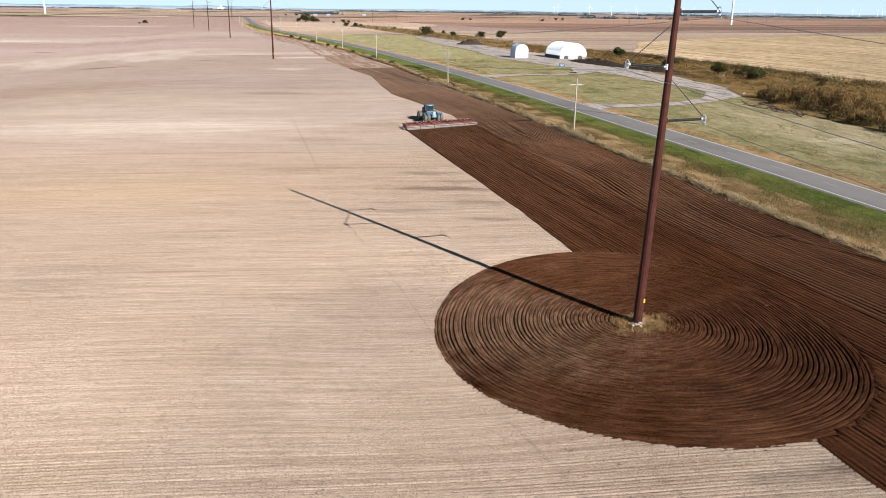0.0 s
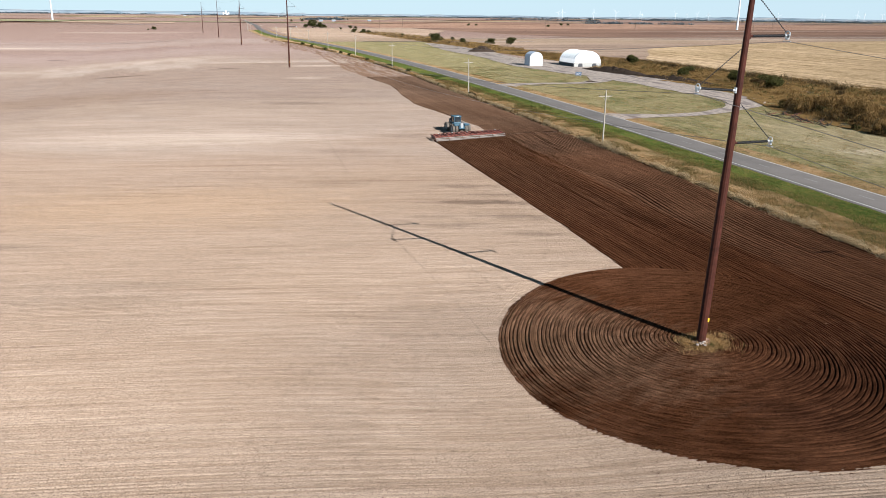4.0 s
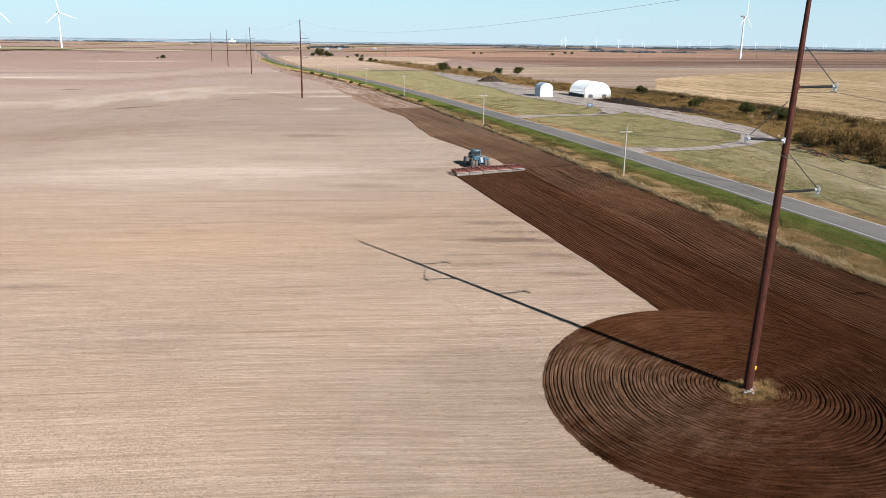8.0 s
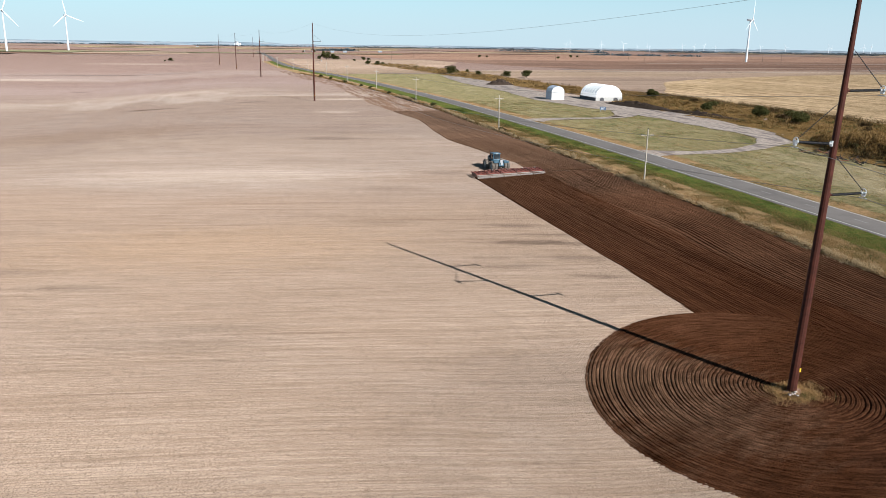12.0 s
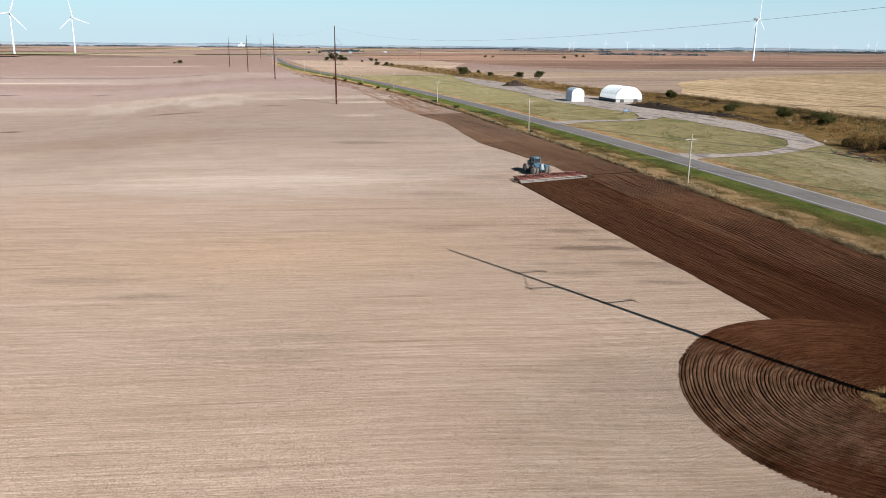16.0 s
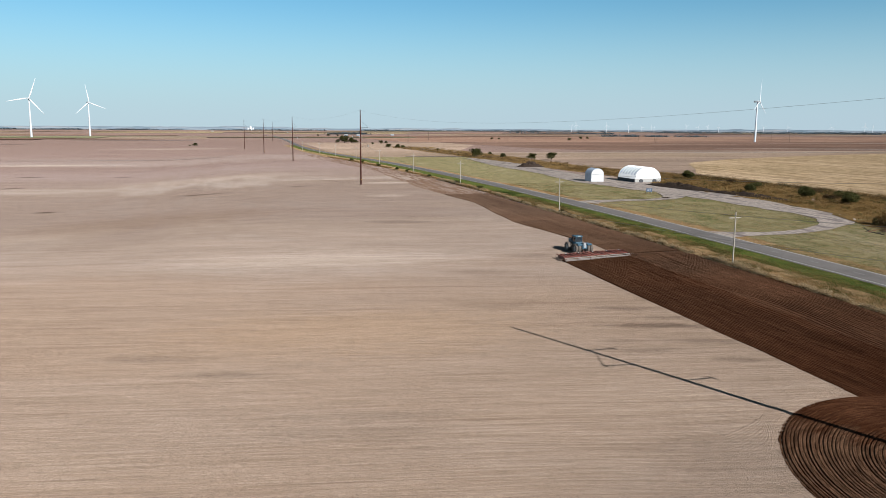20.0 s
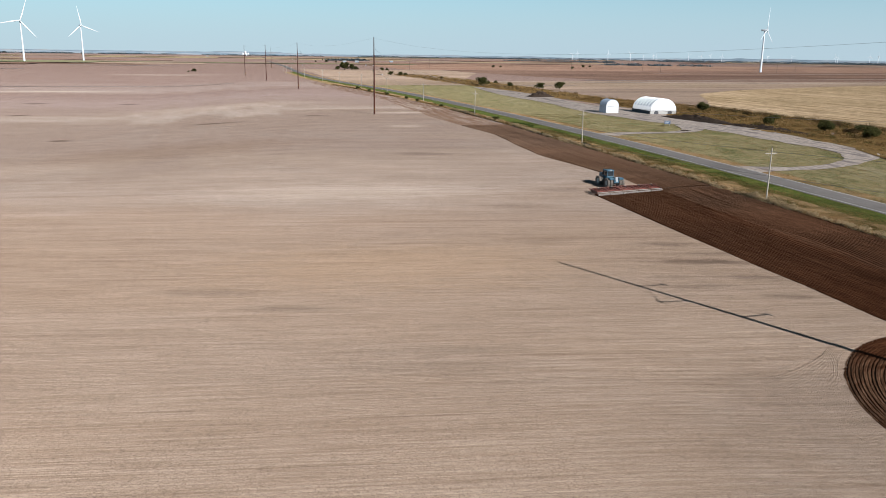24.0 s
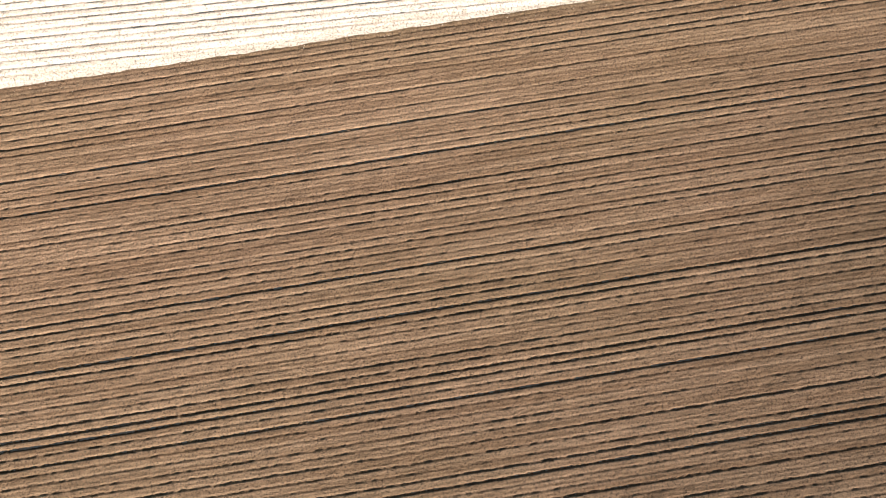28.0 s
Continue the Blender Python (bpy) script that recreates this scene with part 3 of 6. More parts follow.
def strip_right(y):
    return np.interp(y, [-400, 200, 250, 370, 460, 570, 650, 800], [35.4, 35.8, 38, 38, 34, 27.5, 19.5, 14])


def old_edge(y):
    """The uneven edge of the soil worked before."""
    return np.interp(y, [60, 82, 97, 120, 134, 150, 164, 188, 215, 245, 290, 350, 400, 440, 480, 590, 640, 700],
                     [13, 16.5, 18.5, 20, 18.7, 17, 15.6, 17.5, 20.5, 18.5, 16.8, 18.5, 20.3, 21.5, 16, 10, 7.5, 8])


IMPLEMENT_Y = 105.0


def strip_left(y):
    ye = np.asarray(y, float)
    return np.where(ye < IMPLEMENT_Y + 2, 5.4 + 0.15 * np.sin(ye * 0.5), old_edge(ye) + 0.12 * np.sin(ye * 0.23))


def ridges(s, a, period, seed, low=0.35, steep=0.25, group=2.6):
    """Furrow relief across s, a metres along: a long slope up, a steep crumbling face down; every furrow has a depth of its own."""
    wob = 0.10 * (vnoise(a * 0.06, s * 0.02, seed) - 0.5) + 0.014 * (vnoise(a * 0.5, s * 0.5, seed + 1) - 0.5) + 0.014 * (vnoise(a * 6.1, s * 5, seed + 5) - 0.5)
    q = s / period + wob / period
    i = np.floor(q)
    u = q - i
    depth = low + (1 - low) * hashed(i, i * 0 + 3, seed + 2) ** 3 + 0.5 * (1 - low) * vnoise(i * period / group, i * 0, seed + 6) ** 2
    depth = np.minimum(depth, 0.8) * (0.55 + 0.9 * vnoise(a * 0.16, i * 0.9, seed + 4))
    rise = np.sin(0.5 * math.pi * np.clip(u / (1 - steep), 0, 1)) ** 0.8
    fall = 1 - step(1 - steep, 1, u)
    return depth * (rise * fall)


def furrows(s, a, period, seed, fine, even=0.42):
    """Rows combed by tines: soft ridges between narrow crumbly grooves, each groove with a depth of its own."""
    q = (s + 0.10 * (vnoise(a * 0.05, s * 0.02, seed) - 0.5) + 0.02 * (vnoise(a * 0.6, s * 0.6, seed + 1) - 0.5)) / period
    i = np.floor(q)
    shift = 0.22 * (hashed(i, i * 0 + 5, seed + 7) - 0.5)
    u = q - i - 0.5 - shift
    depth = (even + (1 - even) * hashed(i, i * 0 + 3, seed + 2) ** 2) * (0.65 + 0.7 * vnoise(a * 0.07, i * 0.9, seed + 4))
    groove = np.exp(-(u / 0.17) ** 2)
    z = -depth * groove + 0.16 * np.cos(2 * math.pi * u)
    if fine:
        z = z + (0.12 + 0.88 * groove * depth) * 0.8 * (vnoise(a * 8.5, s * 11, seed + 5) - 0.5) + 0.10 * (vnoise(a * 13, s * 15, seed + 6) - 0.5)
    return z


def turned(a, s, slope, x0=0.0, y0=0.0):
    k = math.hypot(1, slope)
    return x0 + (a - slope * s) / k, y0 + (slope * a + s) / k


CX, CY = 0.3, 0.5


def ring_rim(th):
    """How far the ring worked round the pole reaches, by bearing."""
    return (19.12 - 0.28 * np.cos(th) - 0.10 * np.sin(th) - 1.59 * np.cos(2 * th) + 0.67 * np.sin(2 * th) - 0.35 * np.cos(3 * th) + 0.16 * np.sin(3 * th))


# dry rows near the flight, with their own relief
HEAD_SLOPE = -0.122


def near_left(y):
    return np.interp(y, [-90, -24, -18, 15, 21.5, 38, 60, 140], [3.5, 0.6, 1.0, 3.2, 3.6, 4.7, 5.5, 5.6])


def dry_rows(a0, a1, da, s0, s1, ds):
    X, Sx = np.meshgrid(np.linspace(a0, a1, round((a1 - a0) / da) + 1), np.linspace(s0, s1, round((s1 - s0) / ds) + 1), indexing="ij")
    Y = Sx + np.interp(Sx, [-36, -12, 40], ROW_SLOPES) * (X + 65)
    R = 0.5 + furrows(Sx, X, 0.34, 11, da < 0.3, 0.66)
    crumb = vnoise(X * 1.6, Y * 3.0, 21) - 0.5
    edge = np.minimum(Y + 40.0 - HEAD_SLOPE * X, 9)
    fade = step(-150, -125, X) * (1 - step(66, 84, Sx)) * (1 - step(2, 14, X)) * step(-0.1, 0.25, edge)
    under = np.maximum.reduce([step(-0.4, -1.2, edge), step(0.6, 1.6, X - near_left(Y)), 1 - step(-1.6, -0.7, np.hypot(X - CX, Y - CY) - ring_rim(np.arctan2(Y - CY, X - CX)))])
    Z = land(X, Y) + 0.012 + fade * (0.115 * R + 0.02 * crumb) - 0.3 * under
    structure(grid_mesh("field", X, Y, Z, m_field_near), "pale dry soil combed into close shallow rows", "soil")


# a close-set stretch under the flight, with wider-set ones round it
ROW_SLOPES = [-0.172, -0.178, -0.177]
dry_rows(-100, -33.9, 0.15, -46, 8.1, 0.055)
dry_rows(-150, -100, 0.8, -46, 88, 0.07)
dry_rows(-100, -34, 0.8, 8, 88, 0.062)
dry_rows(-34, 14, 0.8, -46, 88, 0.062)


def headland(a0, a1, da, s0, s1, ds):
    """Freshly worked headland."""
    A, Sx = np.meshgrid(np.linspace(a0, a1, round((a1 - a0) / da) + 1), np.linspace(s0, s1, round((s1 - s0) / ds) + 1), indexing="ij")
    X, Y = turned(A, Sx, HEAD_SLOPE, 0, -40.0)
    R = 0.8 + furrows(Sx, A, 0.36, 31, da < 0.3, 0.52)
    R2 = ridges(Sx, A, 1.7, 33, 0.0, 0.5)
    crumb = vnoise(X * 1.7, Y * 3.0, 23) - 0.5
    edge = step(0.08, -0.42, Sx + 0.07 * (vnoise(A * 0.4, A * 0, 5) - 0.5) + 0.06 * (vnoise(A * 5, A * 0, 7) - 0.5))
    Z = land(X, Y) - 0.06 + edge * 0.06 + 0.135 * R * edge * (0.12 + 0.88 * step(-0.1, -1.0, Sx)) + 0.025 * R2 * edge + 0.03 * crumb * edge * (0.4 + 0.6 * step(-0.1, -0.8, Sx))
    structure(grid_mesh("headland", X, Y, Z, m_plough_end), "dark freshly tilled headland with straight furrows", "soil")


headland(-92, -44, 0.085, -23.5, 0.1, 0.042)
headland(-92, -44, 0.9, -60, -23.5, 0.06)
headland(-150, -92, 1.0, -60, 0.1, 0.06)
headland(-44, 30, 1.0, -60, 0.1, 0.06)


def clods(name, count, a0, a1, s0, s1, slope, y0, lift, material, seed, big=0.036, thin=0.0):
    """Loose lumps of earth on the rows."""
    r = np.random.RandomState(seed)
    A, Sx = r.uniform(a0, a1, count), r.uniform(s0, s1, count)
    X, Y = turned(A, Sx, slope, 0, y0)
    gather = vnoise(A * 0.12, Sx * 0.3, seed) + 0.8 * vnoise(A * 0.7, Sx * 3.0, seed + 1) > thin
    X, Y, count = X[gather], Y[gather], int(gather.sum())
    size = 0.014 + big * r.uniform(0, 1, count) ** 3
    base_ = np.array([(0, 0, 1), (0.9, 0, -0.3), (-0.45, 0.8, -0.3), (-0.45, -0.8, -0.3), (0.3, 0.5, 0.5), (-0.6, 0, 0.5)])
    V = base_[None] * size[:, None, None] * r.uniform(0.6, 1.4, (count, 6, 3))
    ang = r.uniform(0, 6.28, count)
    c, s_ = np.cos(ang)[:, None], np.sin(ang)[:, None]
    P = np.stack([X[:, None] + V[..., 0] * c - V[..., 1] * s_, Y[:, None] + V[..., 0] * s_ + V[..., 1] * c, (land(X, Y) + lift)[:, None] + V[..., 2]], -1)
    tri = np.array([(0, 1, 4), (0, 4, 5), (0, 5, 3), (0, 3, 1), (1, 2, 4), (4, 2, 5), (5, 2, 3)])
    T = P[:, tri].reshape(-1, 3)
    mesh = bpy.data.meshes.new(name)
    k = len(T) // 3
    mesh.vertices.add(3 * k)
    mesh.vertices.foreach_set("co", T.ravel())
    mesh.loops.add(3 * k)
    mesh.loops.foreach_set("vertex_index", np.arange(3 * k, dtype=np.int32))
    mesh.polygons.add(k)
    mesh.polygons.foreach_set("loop_start", np.arange(0, 3 * k, 3, dtype=np.int32))
    mesh.update(calc_edges=True)
    mesh.materials.append(material)
    tagged(new(name, mesh), "small loose clods lying on the rows", "clods", kind="stuff")


clods("dry_clods", 26000, -100, -30, -45, 12, -0.17, 0, 0.035, m_field_near, 201)
# darker set: moist lumps, with the small clod shadows put into their colour
clods("dark_clods", 50000, -95, -20, -42, 8, -0.175, 0, 0.045, m_brown, 204, 0.042, 0.85)
clods("dark_clods", 24000, -98, -40, -22, -0.3, HEAD_SLOPE, -40.0, 0.07, m_plough_end, 202)
clods("dark_clods", 9000, -16, 24, -20, 20, 0, 0, 0.10, m_plough_ring, 203)


# worked soil up to the implement: the pass it has just made, and the passes made before beside it
def near_strip(left, right, across, material, seed, depth, pitch, label, outer):
    ys = np.arange(-95, IMPLEMENT_Y + 2, 0.7)
    us = np.linspace(0, 1, across)[:, None]
    L, Rr = left(ys), right(ys)
    X = L + (Rr - L) * us
    Y = np.broadcast_to(ys, X.shape)
    bend = X + step(17, 25, X) * (3.2 * np.sin((Y - 74) / 15) * np.exp(-((Y - 74) / 34) ** 2) + 1.2 * np.sin((Y - 10) / 21) * np.exp(-((Y - 10) / 34) ** 2))
    R = 1 + furrows(bend, Y, pitch, seed, False, 0.6)
    crumb = vnoise(X * 5.0, Y * 1.7, 25) - 0.5
    wide = vnoise(X * 0.35, Y * 0.02, 26) - 0.5
    rim = step(0, 0.02, us if outer < 0 else 1 - us)
    Z = land(X, Y) - 0.06 + rim * (0.21 + depth * (R - 0.8) + 0.03 * crumb + 0.08 * wide) - 0.35 * (np.hypot(X - CX, Y - CY) < ring_rim(np.arctan2(Y - CY, X - CX)) - 0.7)
    structure(grid_mesh("worked_strip", X, Y, Z, material), label, "soil")


near_strip(near_left, lambda y: 21.35 + 0.1 * np.sin(y * 0.4), 400, m_plough_near, 41, 0.24, 0.48, "dark brown freshly tilled strip with long furrows", -1)
near_strip(lambda y: 20.95 + 0.1 * np.sin(y * 0.4), strip_right, 340, m_plough_old, 43, 0.36, 0.62, "brown earlier tilled strip with long furrows", 1)

# strip worked before, with its uneven edge
def older_strip(y0, y1, dy, across, depth):
    ys = np.arange(y0, y1 + 0.01, dy)
    us = np.linspace(0, 1, across)[:, None]
    L, Rr = strip_left(ys), strip_right(ys)
    X = L + (np.maximum(Rr, L + 0.5) - L) * us
    Y = np.broadcast_to(ys, X.shape)
    bend = X + 2.2 * np.sin((Y - 150) / 26) * np.exp(-((Y - 150) / 60) ** 2)
    R = 1 + furrows(bend, Y, 0.46, 47, False, 0.7)
    rim = step(0, 0.02, us) * step(1, 0.98, us)
    Z = land(X, Y) - 0.02 + rim * (-0.11 + depth * R + 0.08 * vnoise(X * 1.2, Y * 0.1, 27))
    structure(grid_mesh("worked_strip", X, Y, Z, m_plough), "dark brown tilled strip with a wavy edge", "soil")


older_strip(IMPLEMENT_Y + 2, 250, 0.9, 420, 0.3)
older_strip(250, 700, 1.5, 70, 0.12)

# the ring worked round the steel pole
CR = 19.1
rr, th = np.meshgrid(np.arange(0.9, CR + 0.01, 0.05), np.linspace(0, 2 * math.pi, 900), indexing="ij")
uneven = 1 + (ring_rim(th) / CR - 1) * step(2, 15, rr)
X, Y = CX + rr * uneven * np.cos(th), CY + rr * uneven * np.sin(th)
R = 1 + furrows(rr, th * 14, 0.38, 51, True, 0.6)
R2 = ridges(rr, th * 14, 1.15, 53, 0.2, 0.5)
crumb = vnoise(X * 4, Y * 4, 28) + 0.8 * vnoise(X * 9, Y * 9, 29) - 0.9
teeth = 0.32 * (vnoise(th * 95, th * 0, 6) - 0.5) + 0.2 * (vnoise(th * 17, th * 0, 8) - 0.5)
teeth = teeth * step(-0.2, 0.3, -np.cos(th - radians(10)))
edge = 1 - step(CR - 0.7, CR, rr + teeth)
Z = land(X, Y) - 0.04 + edge * (0.03 + (0.22 * R + 0.03 * R2 + 0.02 * crumb) * (1 - 0.6 * step(CR - 1.2, CR - 0.3, rr)))
structure(grid_mesh("worked_ring", X, Y, Z, m_plough_ring), "dark tilled soil in rings round a steel pole", "soil")

# dry rows that swing round the ring: in from the west, then up along its rim
V, U = np.meshgrid(np.linspace(0, 1, 140), np.linspace(0, 1, 260), indexing="ij")
gap = 0.1 + 2.0 * V
ta, tb = radians(142) - radians(22) * V, radians(82)
ux, uy = CX + (ring_rim(ta) + gap) * np.cos(ta), CY + (ring_rim(ta) + gap) * np.sin(ta)
wx, wy = -25.5 + 1.5 * V, 10.2 + 4.6 * V
q = np.clip(U / 0.5, 0, 1)
reach = 0.8 * np.hypot(ux - wx, uy - wy)
h00, h10, h01, h11 = 2 * q ** 3 - 3 * q ** 2 + 1, q ** 3 - 2 * q ** 2 + q, 3 * q ** 2 - 2 * q ** 3, q ** 3 - q ** 2
bend = ta + (tb - ta) * np.clip(U / 0.5 - 1, 0, 1)
X = np.where(U < 0.5, h00 * wx + h10 * reach * 0.985 + h01 * ux + h11 * reach * np.sin(ta), CX + (ring_rim(bend) + gap) * np.cos(bend))
Y = np.where(U < 0.5, h00 * wy - h10 * reach * 0.17 + h01 * uy - h11 * reach * np.cos(ta), CY + (ring_rim(bend) + gap) * np.sin(bend))
R = ridges(V * 4.6, U * 30, 0.38, 57, 0.7, 0.5)
soft = step(0, 0.25, U) * step(1, 0.95, U) * step(1, 0.85, V) * step(-0.02, 0.05, V)
Z = land(X, Y) - 0.03 + soft * (0.10 + 0.04 * R)
structure(grid_mesh("turning_rows", X, Y, Z, m_field_near), "pale dry rows bent round the dark ring", "soil")

# rows that dip towards the ring further down and run out at its rim
V, U = np.meshgrid(np.linspace(0, 1, 220), np.linspace(0, 1, 120), indexing="ij")
te = np.radians(141 + 55 * V)
ex, ey = CX + (ring_rim(te) - 0.4) * np.cos(te), CY + (ring_rim(te) - 0.4) * np.sin(te)
X = ex - 10 + 10 * U
from_y = ey + 2.2 - 3.4 * V
Y = from_y - 1.7 * U + (ey + 1.7 - from_y) * U ** 2.5
R = ridges(V * 17.0, U * 10, 0.38, 59, 0.7, 0.45)
soft = step(0, 0.35, U) * step(0, 0.08, V) * step(1, 0.9, V)
Z = land(X, Y) - 0.03 + soft * (0.10 + 0.04 * R)
structure(grid_mesh("turning_rows", X, Y, Z, m_field_near), "pale dry rows running out at the dark ring", "soil")

# ---- road and verges ----
ys = np.concatenate([np.arange(-400, 400, 4), np.arange(400, 2200, 20)])
road_section = [(-4.5, -0.25), (-3.95, 0.05), (-2, 0.10), (0, 0.13), (2, 0.10), (3.95, 0.05), (4.5, -0.25)]
X = np.stack([road_x(ys) + o for o, _ in road_section])
Y = np.broadcast_to(ys, X.shape)
Z = np.stack([land(road_x(ys), ys) + 0.22 + h for _, h in road_section])
structure(grid_mesh("road", X, Y, Z, m_asphalt), "grey worn two-lane asphalt country road", "road")


def paint(name, off, width, y0, y1, label, material):
    yy = np.arange(y0, y1 + 0.01, min(4.0, (y1 - y0) / 2))
    x = road_x(yy) + off
    X = np.stack([x - width / 2, x + width / 2])
    Y = np.broadcast_to(yy, X.shape)
    h = np.interp(off, [o for o, _ in road_section], [q for _, q in road_section])
    Z = land(road_x(yy), yy) + 0.22 + h + 0.012
    return structure(grid_mesh(name, X, Y, np.broadcast_to(Z, X.shape), material), label, "road marking")


for off in (-3.6, 3.6):
    paint("road_marking", off, 0.22, -380, 900, "solid white edge line on the road", m_line)
for k in range(-6, 50):
    paint("road_marking", 0, 0.16, 15.2 + k * 11.8, 18.2 + k * 11.8, "short pale centre dash on the road", m_dash)

ys = np.concatenate([np.arange(-400, 400, 3), np.arange(400, 1100, 12)])
structure(ribbon("verge", lambda y: strip_right(y) - 0.4, lambda y: road_x(y) - 11.6, ys, 0.16, m_tan, 16, 0.35), "tall tan grass verge beside the tilled strip", "grass")
structure(ribbon("verge", lambda y: road_x(y) - 12.0, lambda y: road_x(y) - 4.1, ys, 0.15, m_green, 8, 0.12), "green mown grass beside the road", "grass")
structure(ribbon("verge", lambda y: road_x(y) + 4.0, lambda y: road_x(y) + 8.5, ys, 0.15, m_tan, 6, 0.12), "dry roadside grass", "grass")

# ---- lots, tracks and fields across the road ----
ys = np.arange(-300, 640, 5)
structure(ribbon("lot", lambda y: road_x(y) + 8.2, lambda y: np.interp(y, [-300, 130, 330, 640], [132, 128, 122, 150]), ys, 0.10, m_lot, 20, 0.15), "mown olive grass lot between road and track", "grass")
structure(ribbon("prairie", lambda y: np.interp(y, [-300, 60, 120, 170, 260, 330, 420, 640, 1000], [112, 104, 106, 126, 128, 140, 138, 142, 150]), lambda y: np.interp(y, [-300, 300, 335, 420, 640, 1000], [190, 192, 196, 172, 190, 205]), np.concatenate([np.arange(-300, 400, 4), np.arange(400, 1000, 12)]), 0.17, m_rough, 20, 0.5), "russet and tan rough prairie grass", "grass")
structure(trail("gravel_track", [(140, 600, 10), (132, 520, 20), (126, 450, 26), (120, 385, 22), (116, 330, 24), (117, 300, 34), (118, 265, 30), (121, 235, 24), (120, 205, 21), (117.5, 180, 16), (117.5, 163, 14), (114.5, 149, 12), (104, 137.5, 7.5), (90, 129, 5), (77, 125.5, 4.6), (66, 126, 6.5), (59, 126.5, 12)], 0.21, m_gravel, 7), "pale gravel track looping back to the road", "track")
structure(trail("gravel_track", [(58.5, 206, 11), (64, 209, 7), (74, 211, 5.5), (90, 211.5, 5.5), (102, 219, 7), (112, 236, 12)], 0.235, m_gravel, 5), "narrow gravel drive from road to yard", "track")


def wheat_left(y):
    return np.interp(y, [-300, 220, 300, 335, 360, 393, 440, 483, 550, 594, 630, 660, 685], [184, 184, 187.5, 191, 203, 226, 252, 277, 363, 457, 540, 634, 790])


# stubble laid out along its rounded edge: s along the edge, d into the field
ye = np.concatenate([np.arange(-300, 330, 6), np.arange(330, 686, 3)])
xe = wheat_left(ye)
for _ in range(6):
    xe[1:-1] = 0.25 * xe[:-2] + 0.5 * xe[1:-1] + 0.25 * xe[2:]
run_ = np.concatenate([[0], np.cumsum(np.hypot(np.diff(xe), np.diff(ye)))])
se = np.arange(0, run_[-1], 5.0)
xe, ye = np.interp(se, run_, xe), np.interp(se, run_, ye)
for _ in range(12):
    xe[1:-1], ye[1:-1] = (xe[:-2] + 2 * xe[1:-1] + xe[2:]) / 4, (ye[:-2] + 2 * ye[1:-1] + ye[2:]) / 4
de = np.concatenate([np.linspace(0, 0.36, 210), np.linspace(0.37, 0.85, 40)])
VV, SS = np.meshgrid(de, se, indexing="ij")
X, Y = xe + (880 - xe) * VV, ye + (60 - ye) * VV
DD = VV * 600
Z = land(X, Y) + 0.22 + 0.0004 * DD
field_ = grid_mesh("stubble_field", X, Y, Z, m_wheat)
structure(field_, "golden cut stubble field with rows along its rounded edge", "field")
structure(ribbon("stubble_field", lambda y: 560 + 0 * y, lambda y: 1200 + 0 * y, np.arange(-300, 600, 15), 0.20, m_straw_far, 40), "golden cut stubble reaching on", "field")
structure(ribbon("far_field", lambda y: np.interp(y, [330, 640, 1000], [150, 180, 200]), lambda y: 1400 + 0 * y, np.arange(330, 780, 15), 0.10, m_taupe, 60), "taupe tilled field behind the stubble", "field")
structure(ribbon("far_field", lambda y: np.interp(y, [700, 900, 1300], [420, 330, 300]), lambda y: 2600 + 0 * y, np.arange(780, 1320, 25), 0.16, m_umber, 60), "dark umber ploughed field", "field")
structure(ribbon("far_field", lambda y: 240 + 0 * y, lambda y: 3000 + 0 * y, np.arange(1320, 2100, 30), 0.2, m_brown, 60), "reddish brown far field", "field")
structure(ribbon("far_field", lambda y: -1500 + 0 * y, lambda y: np.interp(y, [1500, 2000], [-180, -330]), np.arange(1560, 2050, 30), 0.2, m_umber, 40), "dark far field below the wind turbines", "field")
structure(ribbon("far_field", lambda y: 40 + (y - 640) * 0.02, lambda y: np.interp(y, [620, 700, 1100], [142, 150, 300]), np.arange(640, 1320, 20), 0.12, m_taupe, 20), "taupe field along the road", "field")
for x0, y0, x1, y1, w in ((-1500, 735, -60, 700, 3.5), (-900, 1330, -500, 1320, 14), (-560, 1180, -330, 1160, 12), (205, 735, 1500, 640, 7), (330, 790, 1300, 830, 9), (620, 1130, 1500, 1190, 12), (560, 860, 900, 880, 8), (90, 640, 250, 640, 5), (-330, 1480, -120, 1460, 16)):
    structure(trail("field_track", [(x0, y0, w), ((x0 * 2 + x1) / 3, (y0 * 2 + y1) / 3 + 2, w), ((x0 + 2 * x1) / 3, (y0 + 2 * y1) / 3 - 2, w), (x1, y1, w)], 0.32, m_gravel, 3), "pale track across the far fields", "track")

# a patchwork of pale, brown and sage fields out on the plain
rf = np.random.RandomState(301)
PATCHES = (m_straw_far, m_sage, m_taupe, m_brown, m_umber, m_straw_far, m_taupe)
for k in range(46):
    y0 = rf.uniform(1400, 4300)
    x0 = rf.uniform(-0.75, 0.9) * y0
    wide, deep = rf.uniform(220, 900), rf.uniform(60, 260)
    lean = rf.uniform(-0.06, 0.06)
    structure(ribbon("far_field", lambda y: x0 + lean * (y - y0), lambda y: x0 + wide + lean * (y - y0), np.linspace(y0, y0 + deep, 6), 0.35 + 0.03 * k, PATCHES[k % 7], 12), "pale or brown strip of far farmland", "field")

